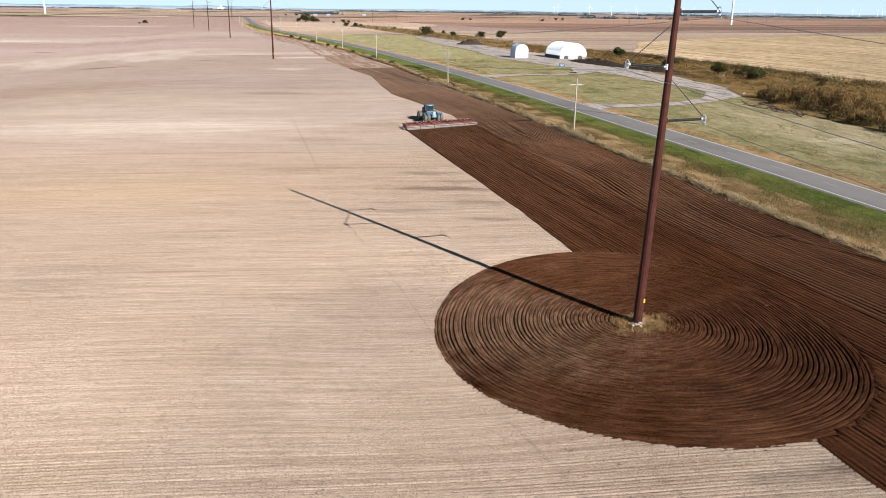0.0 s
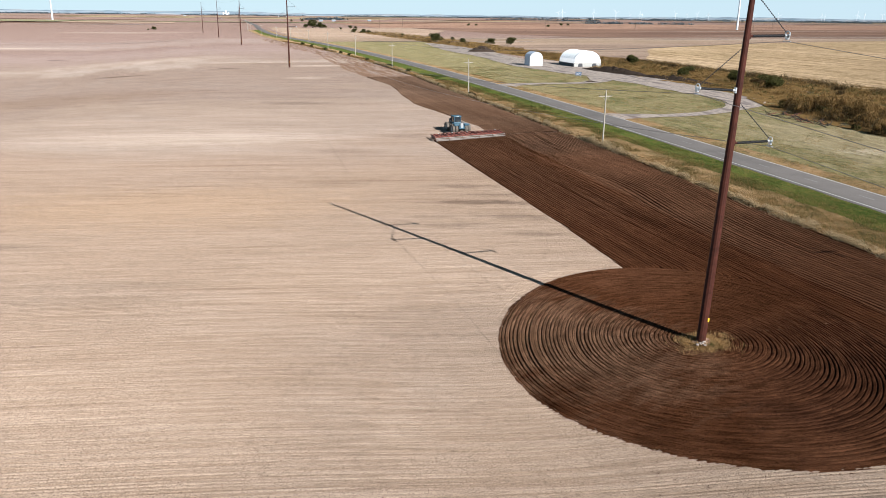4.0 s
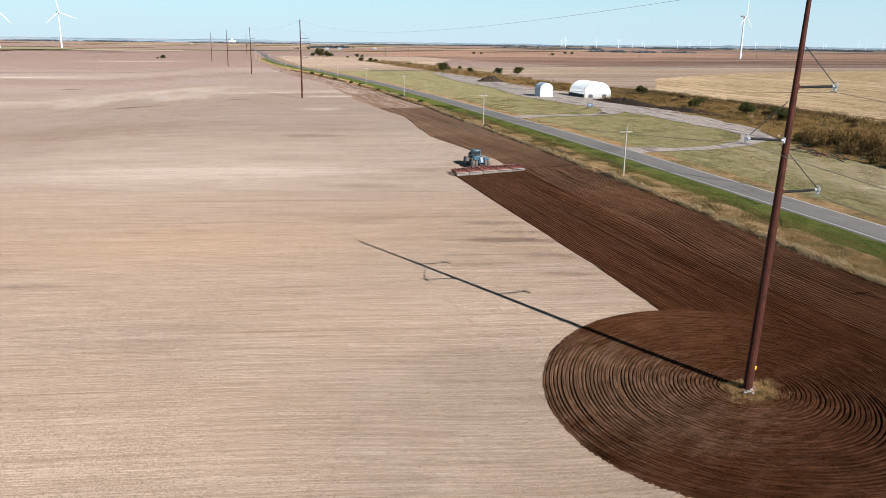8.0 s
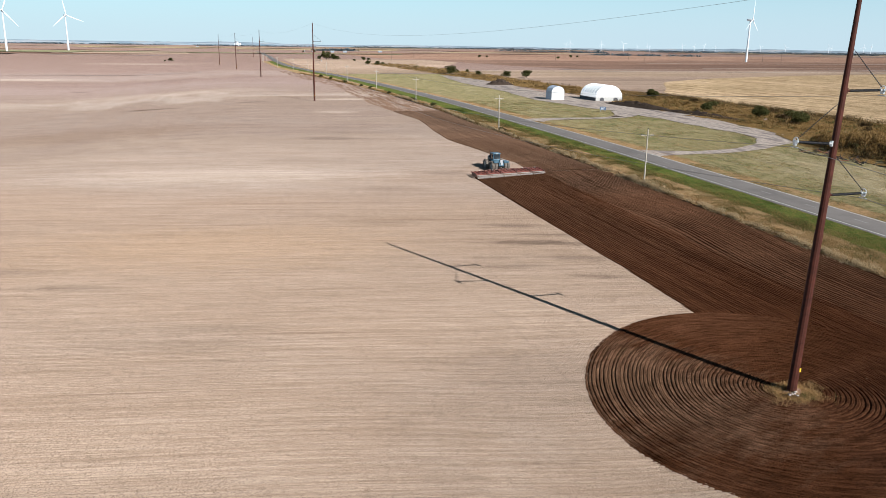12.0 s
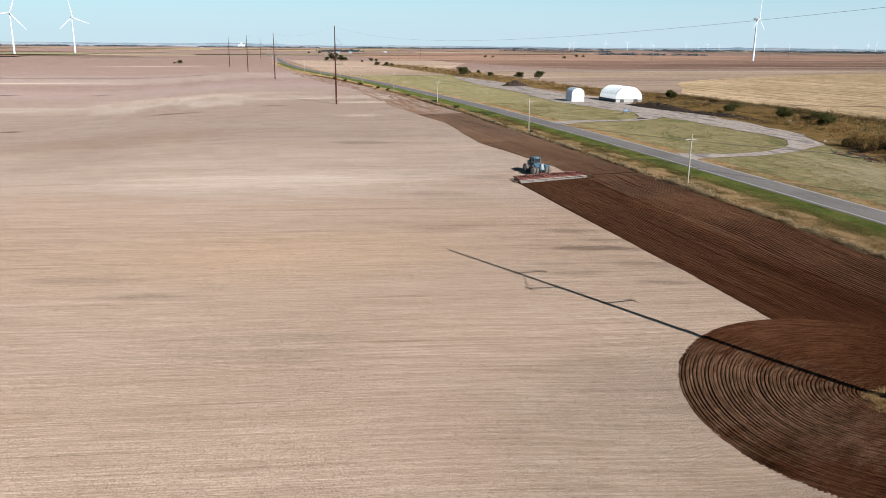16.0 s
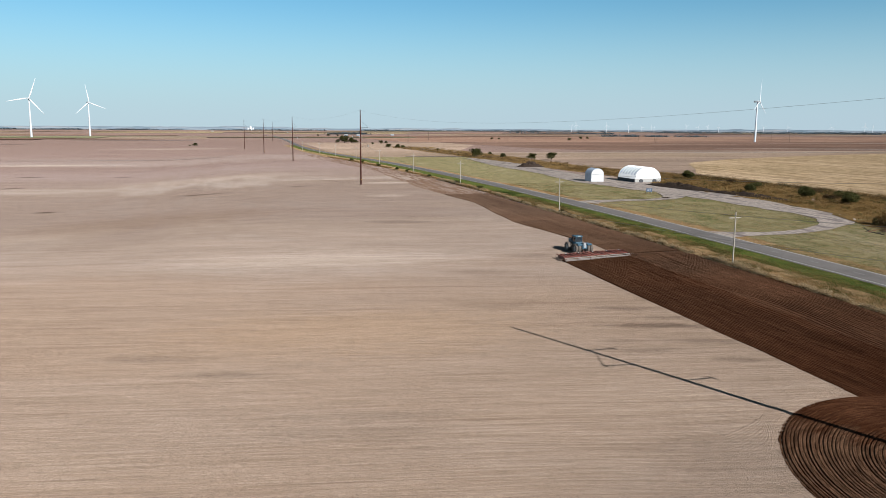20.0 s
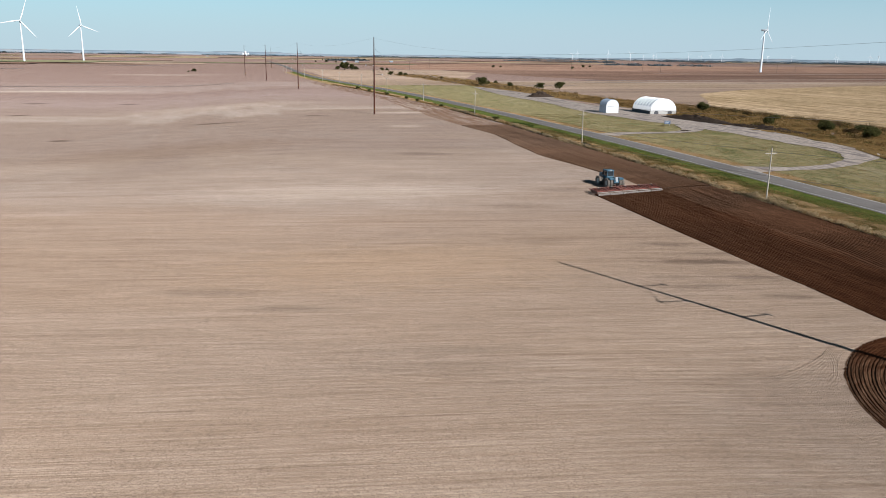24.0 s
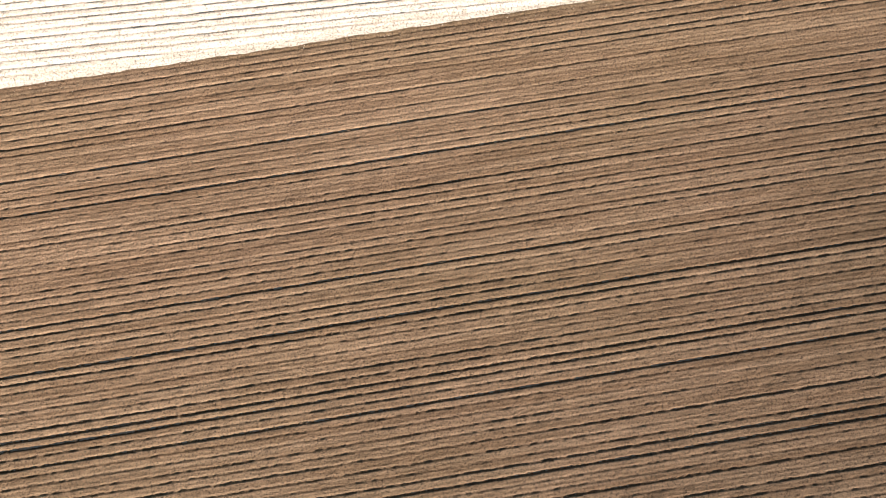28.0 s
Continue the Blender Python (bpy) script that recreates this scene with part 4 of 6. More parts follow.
# distance: low land that closes the view, haze painted into its blue-grey colour
m_far, n, l, b = base("painted_haze_distance", 1.0, 0, 0.0)
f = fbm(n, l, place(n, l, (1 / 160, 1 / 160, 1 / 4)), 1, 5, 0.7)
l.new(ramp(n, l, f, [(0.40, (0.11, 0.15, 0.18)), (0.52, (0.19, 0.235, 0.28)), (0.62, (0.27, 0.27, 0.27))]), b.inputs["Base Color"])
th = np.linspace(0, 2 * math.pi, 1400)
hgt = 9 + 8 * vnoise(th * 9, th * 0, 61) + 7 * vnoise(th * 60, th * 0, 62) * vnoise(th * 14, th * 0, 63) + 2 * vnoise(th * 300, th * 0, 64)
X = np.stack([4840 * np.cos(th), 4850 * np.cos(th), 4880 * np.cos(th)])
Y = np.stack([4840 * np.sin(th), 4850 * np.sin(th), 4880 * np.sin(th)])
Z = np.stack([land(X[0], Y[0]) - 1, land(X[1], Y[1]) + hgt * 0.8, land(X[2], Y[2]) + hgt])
structure(grid_mesh("backdrop", X, Y, Z, m_far), "wooded horizon with blue-grey haze painted in", "horizon")

# ---- steel transmission poles ----
m_insulator = plain("grey_polymer", (0.035, 0.034, 0.036), 0.75, 0, 0.2, spec=0.15)
m_zinc = plain("galvanised_fitting", (0.56, 0.568, 0.576), 0.4, 0.6, 0.1)
m_cable = plain("conductor_aluminium", (0.2, 0.2, 0.2), 0.5, 0.4, 0.1)
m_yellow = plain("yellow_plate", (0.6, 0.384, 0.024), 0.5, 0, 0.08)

ARMS = ((17.65, 1, 3.75), (21.8, -1, 3.75), (25.95, 1, 3.75))


def steel_pole():
    top = new("transmission_pole")
    bm = bmesh.new()
    cuts = [(0, 0.40), (6, 0.37), (14, 0.33), (24, 0.255), (33.8, 0.17)]
    rings = []
    for z, r in cuts:
        rings.append([bm.verts.new((r * math.cos(2 * math.pi * k / 12), r * math.sin(2 * math.pi * k / 12), z)) for k in range(12)])
    for lo, hi in zip(rings, rings[1:]):
        for k in range(12):
            bm.faces.new((lo[k], lo[(k + 1) % 12], hi[(k + 1) % 12], hi[k]))
    bm.faces.new(rings[-1])
    part("shaft", bm, m_rust, top, "rust-brown twelve-sided tapered steel shaft")
    bm = bmesh.new()
    tube(bm, (0, 0, 13.6), (0, 0, 14.5), 0.35, 0.345, 12)
    part("collar", bm, m_rust, top)
    bm = bmesh.new()
    tube(bm, (0, 0, 33.75), (0, 0, 34.0), 0.20, 0.15, 12)
    tube(bm, (0, 0, 34.0), (0, 0, 34.5), 0.03, 0.02, 6)
    part("cap", bm, m_rust, top)
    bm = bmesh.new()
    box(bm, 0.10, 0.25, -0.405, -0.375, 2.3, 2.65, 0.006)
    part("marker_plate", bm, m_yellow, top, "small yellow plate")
    for z, side, reach in ARMS:
        arm = new("post_insulator")
        arm.parent = top
        r = float(np.interp(z, [c[0] for c in cuts], [c[1] for c in cuts]))
        bm = bmesh.new()
        tube(bm, (side * (r + 0.25), 0, z + 0.0), (side * (reach - 0.25), 0, z + 0.12), 0.075, 0.075, 8)
        for k in range(24):
            u = (k + 0.5) / 24
            x = side * (r + 0.28 + u * (reach - r - 0.58))
            tube(bm, (x - 0.02, 0, z + 0.12 * u), (x + 0.02, 0, z + 0.12 * u), 0.115, 0.095, 10)
        part("insulator", bm, m_insulator, arm, "dark grey ribbed insulator")
        bm = bmesh.new()
        box(bm, side * r - 0.08, side * r + 0.08, -0.12, 0.12, z - 0.22, z + 0.22, 0.02)
        tube(bm, (side * r, 0, z), (side * (r + 0.28), 0, z), 0.11, 0.09, 10)
        part("bracket", bm, m_rust if side > 0 else m_zinc, arm)
        bm = bmesh.new()
        tube(bm, (side * (reach - 0.28), 0, z + 0.12), (side * (reach - 0.05), 0, z + 0.13), 0.10, 0.10, 10)
        box(bm, side * reach - 0.10, side * reach + 0.10, -0.15, 0.15, z - 0.18, z + 0.22, 0.04)
        for k in range(16):
            a0, a1 = 2 * math.pi * k / 16, 2 * math.pi * (k + 1) / 16
            tube(bm, (side * reach - 0.02 * side, 0.27 * math.cos(a0), z + 0.20 + 0.27 * math.sin(a0)), (side * reach - 0.02 * side, 0.27 * math.cos(a1), z + 0.20 + 0.27 * math.sin(a1)), 0.045, 0.045, 6)
        tube(bm, (side * reach, -0.4, z - 0.30), (side * reach, 0.4, z - 0.30), 0.04, 0.04, 8)
        part("clamp", bm, m_zinc, arm, "bright galvanised conductor clamp with rings")
        bm = bmesh.new()
        a, c = Vector((side * (reach - 0.1), 0, z + 0.3)), Vector((side * r * 0.9, 0, z + 3.2))
        tube(bm, a, c, 0.02, 0.02, 6)
        for k in range(20):
            p = a.lerp(c, (k + 1) / 22)
            d = (c - a).normalized() * 0.035
            tube(bm, p - d, p + d, 0.065, 0.03, 8)
        part("brace", bm, m_insulator, arm, "string of dark insulator beads holding the arm")
    return top


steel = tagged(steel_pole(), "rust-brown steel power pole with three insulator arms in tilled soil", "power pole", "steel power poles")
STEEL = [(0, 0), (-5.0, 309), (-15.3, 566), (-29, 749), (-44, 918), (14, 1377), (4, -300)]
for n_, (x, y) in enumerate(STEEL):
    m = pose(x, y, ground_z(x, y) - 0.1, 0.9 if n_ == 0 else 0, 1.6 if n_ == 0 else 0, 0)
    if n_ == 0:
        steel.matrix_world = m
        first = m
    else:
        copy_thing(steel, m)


def cable(name, a, b, sag, radius, label, parts=36, category="cable", group="power line cables"):
    """A hanging cable."""
    a, b = Vector(a), Vector(b)
    bm = bmesh.new()
    rings = []
    d = (b - a).normalized()
    side = d.cross(Vector((0, 0, 1))).normalized()
    up = side.cross(d)
    for k in range(parts + 1):
        u = k / parts
        p = a.lerp(b, u) - Vector((0, 0, 4 * sag * u * (1 - u)))
        rings.append([bm.verts.new(p + radius * (math.cos(q) * side + math.sin(q) * up)) for q in (0.5, 2.6, 4.7)])
    for lo, hi in zip(rings, rings[1:]):
        for k in range(3):
            bm.faces.new((lo[k], lo[(k + 1) % 3], hi[(k + 1) % 3], hi[k]))
    return tagged(part(name, bm, m_cable, None), label, category, group)


def arm_tip(k, n_):
    z, side, reach = ARMS[n_]
    x, y = STEEL[k]
    m = first if k == 0 else pose(x, y, ground_z(x, y) - 0.1)
    return m @ Vector((side * reach, 0, z - 0.3))


for n_ in range(3):
    for a, b in ((6, 0), (0, 1), (1, 2), (2, 3), (3, 4)):
        cable("conductor", arm_tip(a, n_), arm_tip(b, n_), 6.5 if b < 2 else 4, 0.024, "thin grey power conductor hanging between steel poles")

for a, b in ((6, 0), (0, 1), (1, 2), (2, 3), (3, 4)):
    ends = [(first if k == 0 else pose(*STEEL[k], ground_z(*STEEL[k]) - 0.1)) @ Vector((0, 0, 33.9)) for k in (a, b)]
    cable("shield_wire", *ends, 4.5 if b < 2 else 3, 0.016, "thin steel shield wire between the pole tops")

# ---- wooden poles along the road ----
def wood_pole():
    top = new("utility_pole")
    bm = bmesh.new()
    tube(bm, (0, 0, -0.3), (0, 0, 11.0), 0.17, 0.11, 10)
    part("post", rounded(bm), m_wood, top)
    bm = bmesh.new()
    box(bm, -1.5, 1.5, 0.09, 0.21, 9.72, 9.88, 0.01)
    part("crossarm", bm, m_wood, top)
    for s in (-1, 1):
        bm = bmesh.new()
        tube(bm, (s * 1.0, 0.13, 9.75), (0, 0.13, 8.95), 0.025, 0.025, 6)
        part("brace", bm, m_wood, top)
        bm = bmesh.new()
        tube(bm, (s * 1.4, 0.15, 9.86), (s * 1.4, 0.15, 10.0), 0.03, 0.06, 8)
        tube(bm, (s * 1.4, 0.15, 10.0), (s * 1.4, 0.15, 10.08), 0.07, 0.03, 8)
        part("insulator", rounded(bm), m_insulator, top)
    bm = bmesh.new()
    tube(bm, (0, 0, 11.0), (0, 0, 11.22), 0.05, 0.04, 8)
    part("insulator", rounded(bm), m_insulator, top)
    return top


wood = tagged(wood_pole(), "pale weathered wooden utility pole with a crossarm, on the grass verge", "utility pole", "wooden poles along the road")
WOOD = [(37.2, 2.5), (37.2, 90.5), (37.3, 180), (39.5, 298), (41, 400), (39.5, 498), (37.5, 590), (31, 668), (25, 745), (16, 830), (10, 920), (11, 1010), (15, 1110)]
for k, (x, y) in enumerate(WOOD):
    m = pose(x, y, ground_z(x, y), 0.6 * math.sin(k * 2.3), 0.8 * math.cos(k * 1.7), 4 * math.sin(k))
    if k == 0:
        wood.matrix_world = m
    else:
        copy_thing(wood, m)
for k in range(len(WOOD) - 5):
    (x0, y0), (x1, y1) = WOOD[k], WOOD[k + 1]
    for off, h in ((-1.4, 10.08), (1.4, 10.08), (0, 11.2)):
        cable("wire", (x0 + off, y0, ground_z(x0, y0) + h), (x1 + off, y1, ground_z(x1, y1) + h), 0.9, 0.008, "thin wire between wooden poles", 16, "cable", "roadside wires")

# ---- wind turbines ----
def turbine():
    top = new("wind_turbine")
    bm = bmesh.new()
    tube(bm, (0, 0, -1), (0, 0, 79), 2.15, 1.25, 20)
    part("tower", rounded(bm), m_turbine, top)
    bm = bmesh.new()
    box(bm, -1.8, 1.8, -3.5, 6.5, 78.6, 82.2, 0.7)
    part("nacelle", rounded(bm), m_turbine, top)
    hub = new("rotor")
    hub.parent = top
    hub.matrix_basis = pose(0, -5.0, 80.4)
    bm = bmesh.new()
    made = bmesh.ops.create_uvsphere(bm, u_segments=14, v_segments=10, radius=1.7)["verts"]
    bmesh.ops.transform(bm, matrix=Matrix.Diagonal((1, 1.3, 1, 1)), verts=made)
    part("hub", rounded(bm), m_turbine, hub)
    for k in range(3):
        bm = bmesh.new()
        rings = []
        for u in np.linspace(0, 1, 9):
            chord = float(np.interp(u, [0, 0.04, 0.2, 1], [1.6, 1.8, 3.2, 0.5]))
            thick = float(np.interp(u, [0, 0.04, 0.2, 1], [1.6, 1.5, 0.7, 0.12]))
            z = 1.2 + u * 42
            rings.append([bm.verts.new((chord * (0.5 * math.cos(q) + (0.18 if u > 0.05 else 0)), thick * 0.5 * math.sin(q) - 0.02 * z * u, z)) for q in np.linspace(0, 2 * math.pi, 8, endpoint=False)])
        for lo, hi in zip(rings, rings[1:]):
            for q in range(8):
                bm.faces.new((lo[q], lo[(q + 1) % 8], hi[(q + 1) % 8], hi[q]))
        bm.faces.new(rings[-1])
        ob = part("blade", rounded(bm), m_turbine, hub)
        ob.matrix_basis = pose(0, 0, 0, 0, 120 * k, 0)
    return top


wt = tagged(turbine(), "white three-bladed wind turbine far across the fields", "wind turbine", "wind turbines")
TURBINES = [(957, 1309, 35, 2), (-452, 1740, 10, 20), (-383, 2016, 30, -10)]
rng = random.Random(5)
for k in range(26):
    ang = radians(rng.uniform(24, 52))
    d = rng.uniform(3900, 4650)
    TURBINES.append((d * math.sin(ang), d * math.cos(ang), rng.uniform(-40, 40), rng.uniform(0, 120)))
for k, (x, y, rz, spin) in enumerate(TURBINES):
    m = pose(x, y, ground_z(x, y), 0, 0, rz)
    if k > 2:
        f = 0.34 + 0.14 * ((k * 37) % 10) / 10
        m = m @ Matrix.Diagonal((f, f, f, 1))
    if k == 0:
        wt.matrix_world = m
        ob = wt
    else:
        ob = copy_thing(wt, m)
        ob.matrix_world = m
        if k == 3:
            distant = {}
        if k > 2:
            for c in ob.children_recursive:
                if c.type == "MESH":
                    key = c.data.name
                    if key not in distant:
                        distant[key] = c.data.copy()
                        distant[key].materials[0] = m_turbine_far
                    c.data = distant[key]
    for c in ob.children:
        if c.name.startswith("rotor"):
            c.matrix_basis = pose(0, -5.0, 80.4, 0, spin, 0)

# ---- tractor ----
m_rubber = plain("dusty_tyre_rubber", (0.125, 0.105, 0.09), 0.9, 0, 0.25, 0.2)
m_rim = plain("pale_wheel_rim", (0.4, 0.4, 0.384), 0.6, 0.2, 0.15)
m_black = plain("black_trim", (0.03, 0.03, 0.032), 0.55, 0, 0.2)
m_dust = plain("dusty_grey_metal", (0.288, 0.296, 0.304), 0.65, 0.2, 0.2)
m_pane, n, l, b = base("tinted_glass", 0.08, 0, 0.5)
b.inputs["Base Color"].default_value = (0.02, 0.025, 0.03, 1)


def wheel(parent, x, y, r=1.02, w=0.56):
    hub = new("wheel")
    hub.parent = parent
    hub.matrix_basis = pose(x, y, r - 0.03)
    bm = bmesh.new()
    prof = [(0.55, 0.34), (0.62, 0.46), (0.9, 0.5), (0.985, 0.40), (0.985, -0.40), (0.9, -0.5), (0.62, -0.46), (0.55, -0.34)]
    rings = [[bm.verts.new((w * o, r * p * math.cos(q), r * p * math.sin(q))) for p, o in prof] for q in np.linspace(0, 2 * math.pi, 32, endpoint=False)]
    for k in range(32):
        for j in range(len(prof) - 1):
            bm.faces.new((rings[k][j], rings[k][j + 1], rings[(k + 1) % 32][j + 1], rings[(k + 1) % 32][j]))
    for k in range(32):
        q = 2 * math.pi * k / 32
        s = 1 if k % 2 else -1
        box(bm, -0.25, 0.25, -0.05, 0.05, -0.03, 0.03, m=Matrix.Rotation(q, 4, "X") @ pose(s * w * 0.24, 0, r * 1.0, 0, 0, s * 35))
    bmesh.ops.recalc_face_normals(bm, faces=bm.faces)
    part("tyre", bm, m_rubber, hub, "dusty dark lugged tyre")
    bm = bmesh.new()
    made = bmesh.ops.create_cone(bm, cap_ends=True, segments=24, radius1=r * 0.56, radius2=r * 0.50, depth=w * 0.5)["verts"]
    bmesh.ops.transform(bm, matrix=pose(0, 0, 0, 0, 90, 0), verts=made)
    made = bmesh.ops.create_cone(bm, cap_ends=True, segments=12, radius1=r * 0.2, radius2=r * 0.16, depth=w * 0.85)["verts"]
    bmesh.ops.transform(bm, matrix=pose(0, 0, 0, 0, 90, 0), verts=made)
    part("rim", rounded(bm), m_rim, hub)


TX, TY = 13.4, IMPLEMENT_Y + 9.6
tractor = tagged(empty("tractor", TX, TY, ground_z(TX, TY) + 0.02, 3), "blue articulated tractor with dual wheels pulling a red cultivator", "tractor")
for y in (-1.9, 1.95):
    for x in (-1.85, -1.12, 1.12, 1.85):
        wheel(tractor, x, y)
    bm = bmesh.new()
    tube(bm, (-2.0, y, 0.99), (2.0, y, 0.99), 0.17, 0.17, 12)
    box(bm, -0.4, 0.4, y - 0.4, y + 0.4, 0.65, 1.3, 0.08)
    part("axle", bm, m_black, tractor)
bm = bmesh.new()
box(bm, -0.62, 0.62, -3.0, -0.5, 1.0, 1.55, 0.06)
box(bm, -0.55, 0.55, -2.9, -1.0, 1.55, 1.78, 0.05)
part("rear_frame", bm, m_blue, tractor)
bm = bmesh.new()
box(bm, -0.45, 0.45, -0.6, 0.6, 0.9, 1.35, 0.08)
part("articulation_joint", bm, m_black, tractor)
bm = bmesh.new()
box(bm, -0.60, 0.60, 0.4, 3.7, 0.95, 1.5, 0.06)
part("front_frame", bm, m_black, tractor)
bm = bmesh.new()
box(bm, -0.62, 0.62, 1.5, 4.0, 1.45, 2.55, 0.14)
part("hood", bm, m_blue, tractor, "dark blue engine hood")
bm = bmesh.new()
box(bm, -0.5, 0.5, 3.98, 4.08, 1.5, 2.4, 0.04)
part("grille", bm, m_black, tractor)
bm = bmesh.new()
box(bm, -0.85, 0.85, -0.1, 1.55, 1.5, 2.15, 0.10)
part("cab_base", bm, m_blue, tractor)
cab = new("cab")
cab.parent = tractor
for x in (-0.8, 0.8):
    for y in (-0.05, 1.5):
        bm = bmesh.new()
        tube(bm, (x, y, 2.1), (x * 0.94, y, 3.3), 0.06, 0.06, 6)
        part("pillar", bm, m_blue, cab)
for x0, x1, y0, y1 in ((-0.76, 0.76, -0.05, -0.02), (-0.76, 0.76, 1.47, 1.50), (-0.80, -0.77, 0.0, 1.45), (0.77, 0.80, 0.0, 1.45)):
    bm = bmesh.new()
    box(bm, x0, x1, y0, y1, 2.18, 3.28)
    part("window", bm, m_pane, cab, "dark tinted cab glass")
bm = bmesh.new()
box(bm, -0.4, 0.4, 0.4, 0.55, 2.2, 2.95, 0.05)
box(bm, -0.35, 0.35, 0.5, 1.0, 2.15, 2.35, 0.05)
part("seat", bm, m_black, cab)
bm = bmesh.new()
box(bm, -0.92, 0.92, -0.2, 1.68, 3.28, 3.56, 0.10)
part("roof", bm, m_blue, cab, "blue cab roof")
bm = bmesh.new()
box(bm, -0.3, 0.3, -0.215, -0.17, 3.34, 3.48, 0.02)
part("work_light", bm, m_rim, cab)
bm = bmesh.new()
tube(bm, (-0.75, 1.9, 2.2), (-0.75, 1.9, 3.7), 0.09, 0.08, 10)
tube(bm, (-0.75, 1.9, 2.3), (-0.75, 1.9, 3.1), 0.14, 0.14, 10)
part("exhaust_stack", rounded(bm), m_black, tractor)
bm = bmesh.new()
tube(bm, (0.72, 2.3, 2.3), (0.72, 2.3, 3.2), 0.12, 0.12, 10)
tube(bm, (0.72, 2.3, 3.2), (0.72, 2.3, 3.35), 0.17, 0.13, 10)
part("air_intake", rounded(bm), m_black, tractor)
for s in (-1, 1):
    bm = bmesh.new()
    box(bm, s * 1.2 - 0.55, s * 1.2 + 0.55, -2.7, -1.1, 2.06, 2.12, 0.02)
    box(bm, s * 1.2 - 0.55, s * 1.2 + 0.55, -3.0, -2.66, 1.75, 2.08, 0.03)
    part("fender", bm, m_blue, tractor)
    bm = bmesh.new()
    box(bm, s * 0.75 - 0.22, s * 0.75 + 0.22, -1.0, 0.1, 1.3, 1.95, 0.1)
    part("fuel_tank", bm, m_blue, tractor)
    bm = bmesh.new()
    box(bm, s * 1.25 - 0.16, s * 1.25 + 0.16, 1.3, 1.36, 2.55, 3.0, 0.02)
    tube(bm, (s * 0.8, 1.4, 2.9), (s * 1.2, 1.35, 2.9), 0.02, 0.02, 6)
    part("mirror", bm, m_black, tractor)
    bm = bmesh.new()
    for k in range(3):
        box(bm, s * 0.95 - 0.16, s * 0.95 + 0.16, 0.25, 0.55, 0.65 + 0.32 * k, 0.69 + 0.32 * k, 0.005)
    for yy in (0.24, 0.56):
        tube(bm, (s * 0.95, yy, 0.6), (s * 0.95, yy, 1.7), 0.02, 0.02, 6)
    part("step", bm, m_black, tractor)
bm = bmesh.new()
box(bm, -0.34, 0.34, -2.95, -2.6, 1.75, 2.35, 0.05)
box(bm, -0.26, 0.26, -3.1, -2.9, 1.2, 1.75, 0.04)
part("hydraulic_block", bm, m_dust, tractor, "pale dusty hydraulic coupler block")
bm = bmesh.new()
box(bm, -0.12, 0.12, -3.7, -2.6, 0.5, 0.62, 0.02)
part("drawbar", bm, m_black, tractor)

# ---- cultivator ----
m_tine = plain("worn_shank_steel", (0.128, 0.06, 0.044), 0.6, 0.3, 0.3)
m_roller = plain("dusty_roller_steel", (0.34, 0.295, 0.265), 0.7, 0.1, 0.2)
m_decal = plain("white_decal", (0.75, 0.74, 0.70), 0.6, 0, 0.06)
KX, KY = 13.5, IMPLEMENT_Y
cultivator = tagged(empty("cultivator", KX, KY, ground_z(KX, KY) + 0.05, 0), "wide rusty red folding field cultivator behind a tractor", "cultivator")
cultivator.matrix_world = pose(KX, KY, ground_z(KX, KY) + 0.05, 0, -2.0, 0)
SECTIONS = [(-7.8, -5.0), (-4.9, -1.9), (-1.8, 1.8), (1.9, 4.9), (5.0, 7.8)]
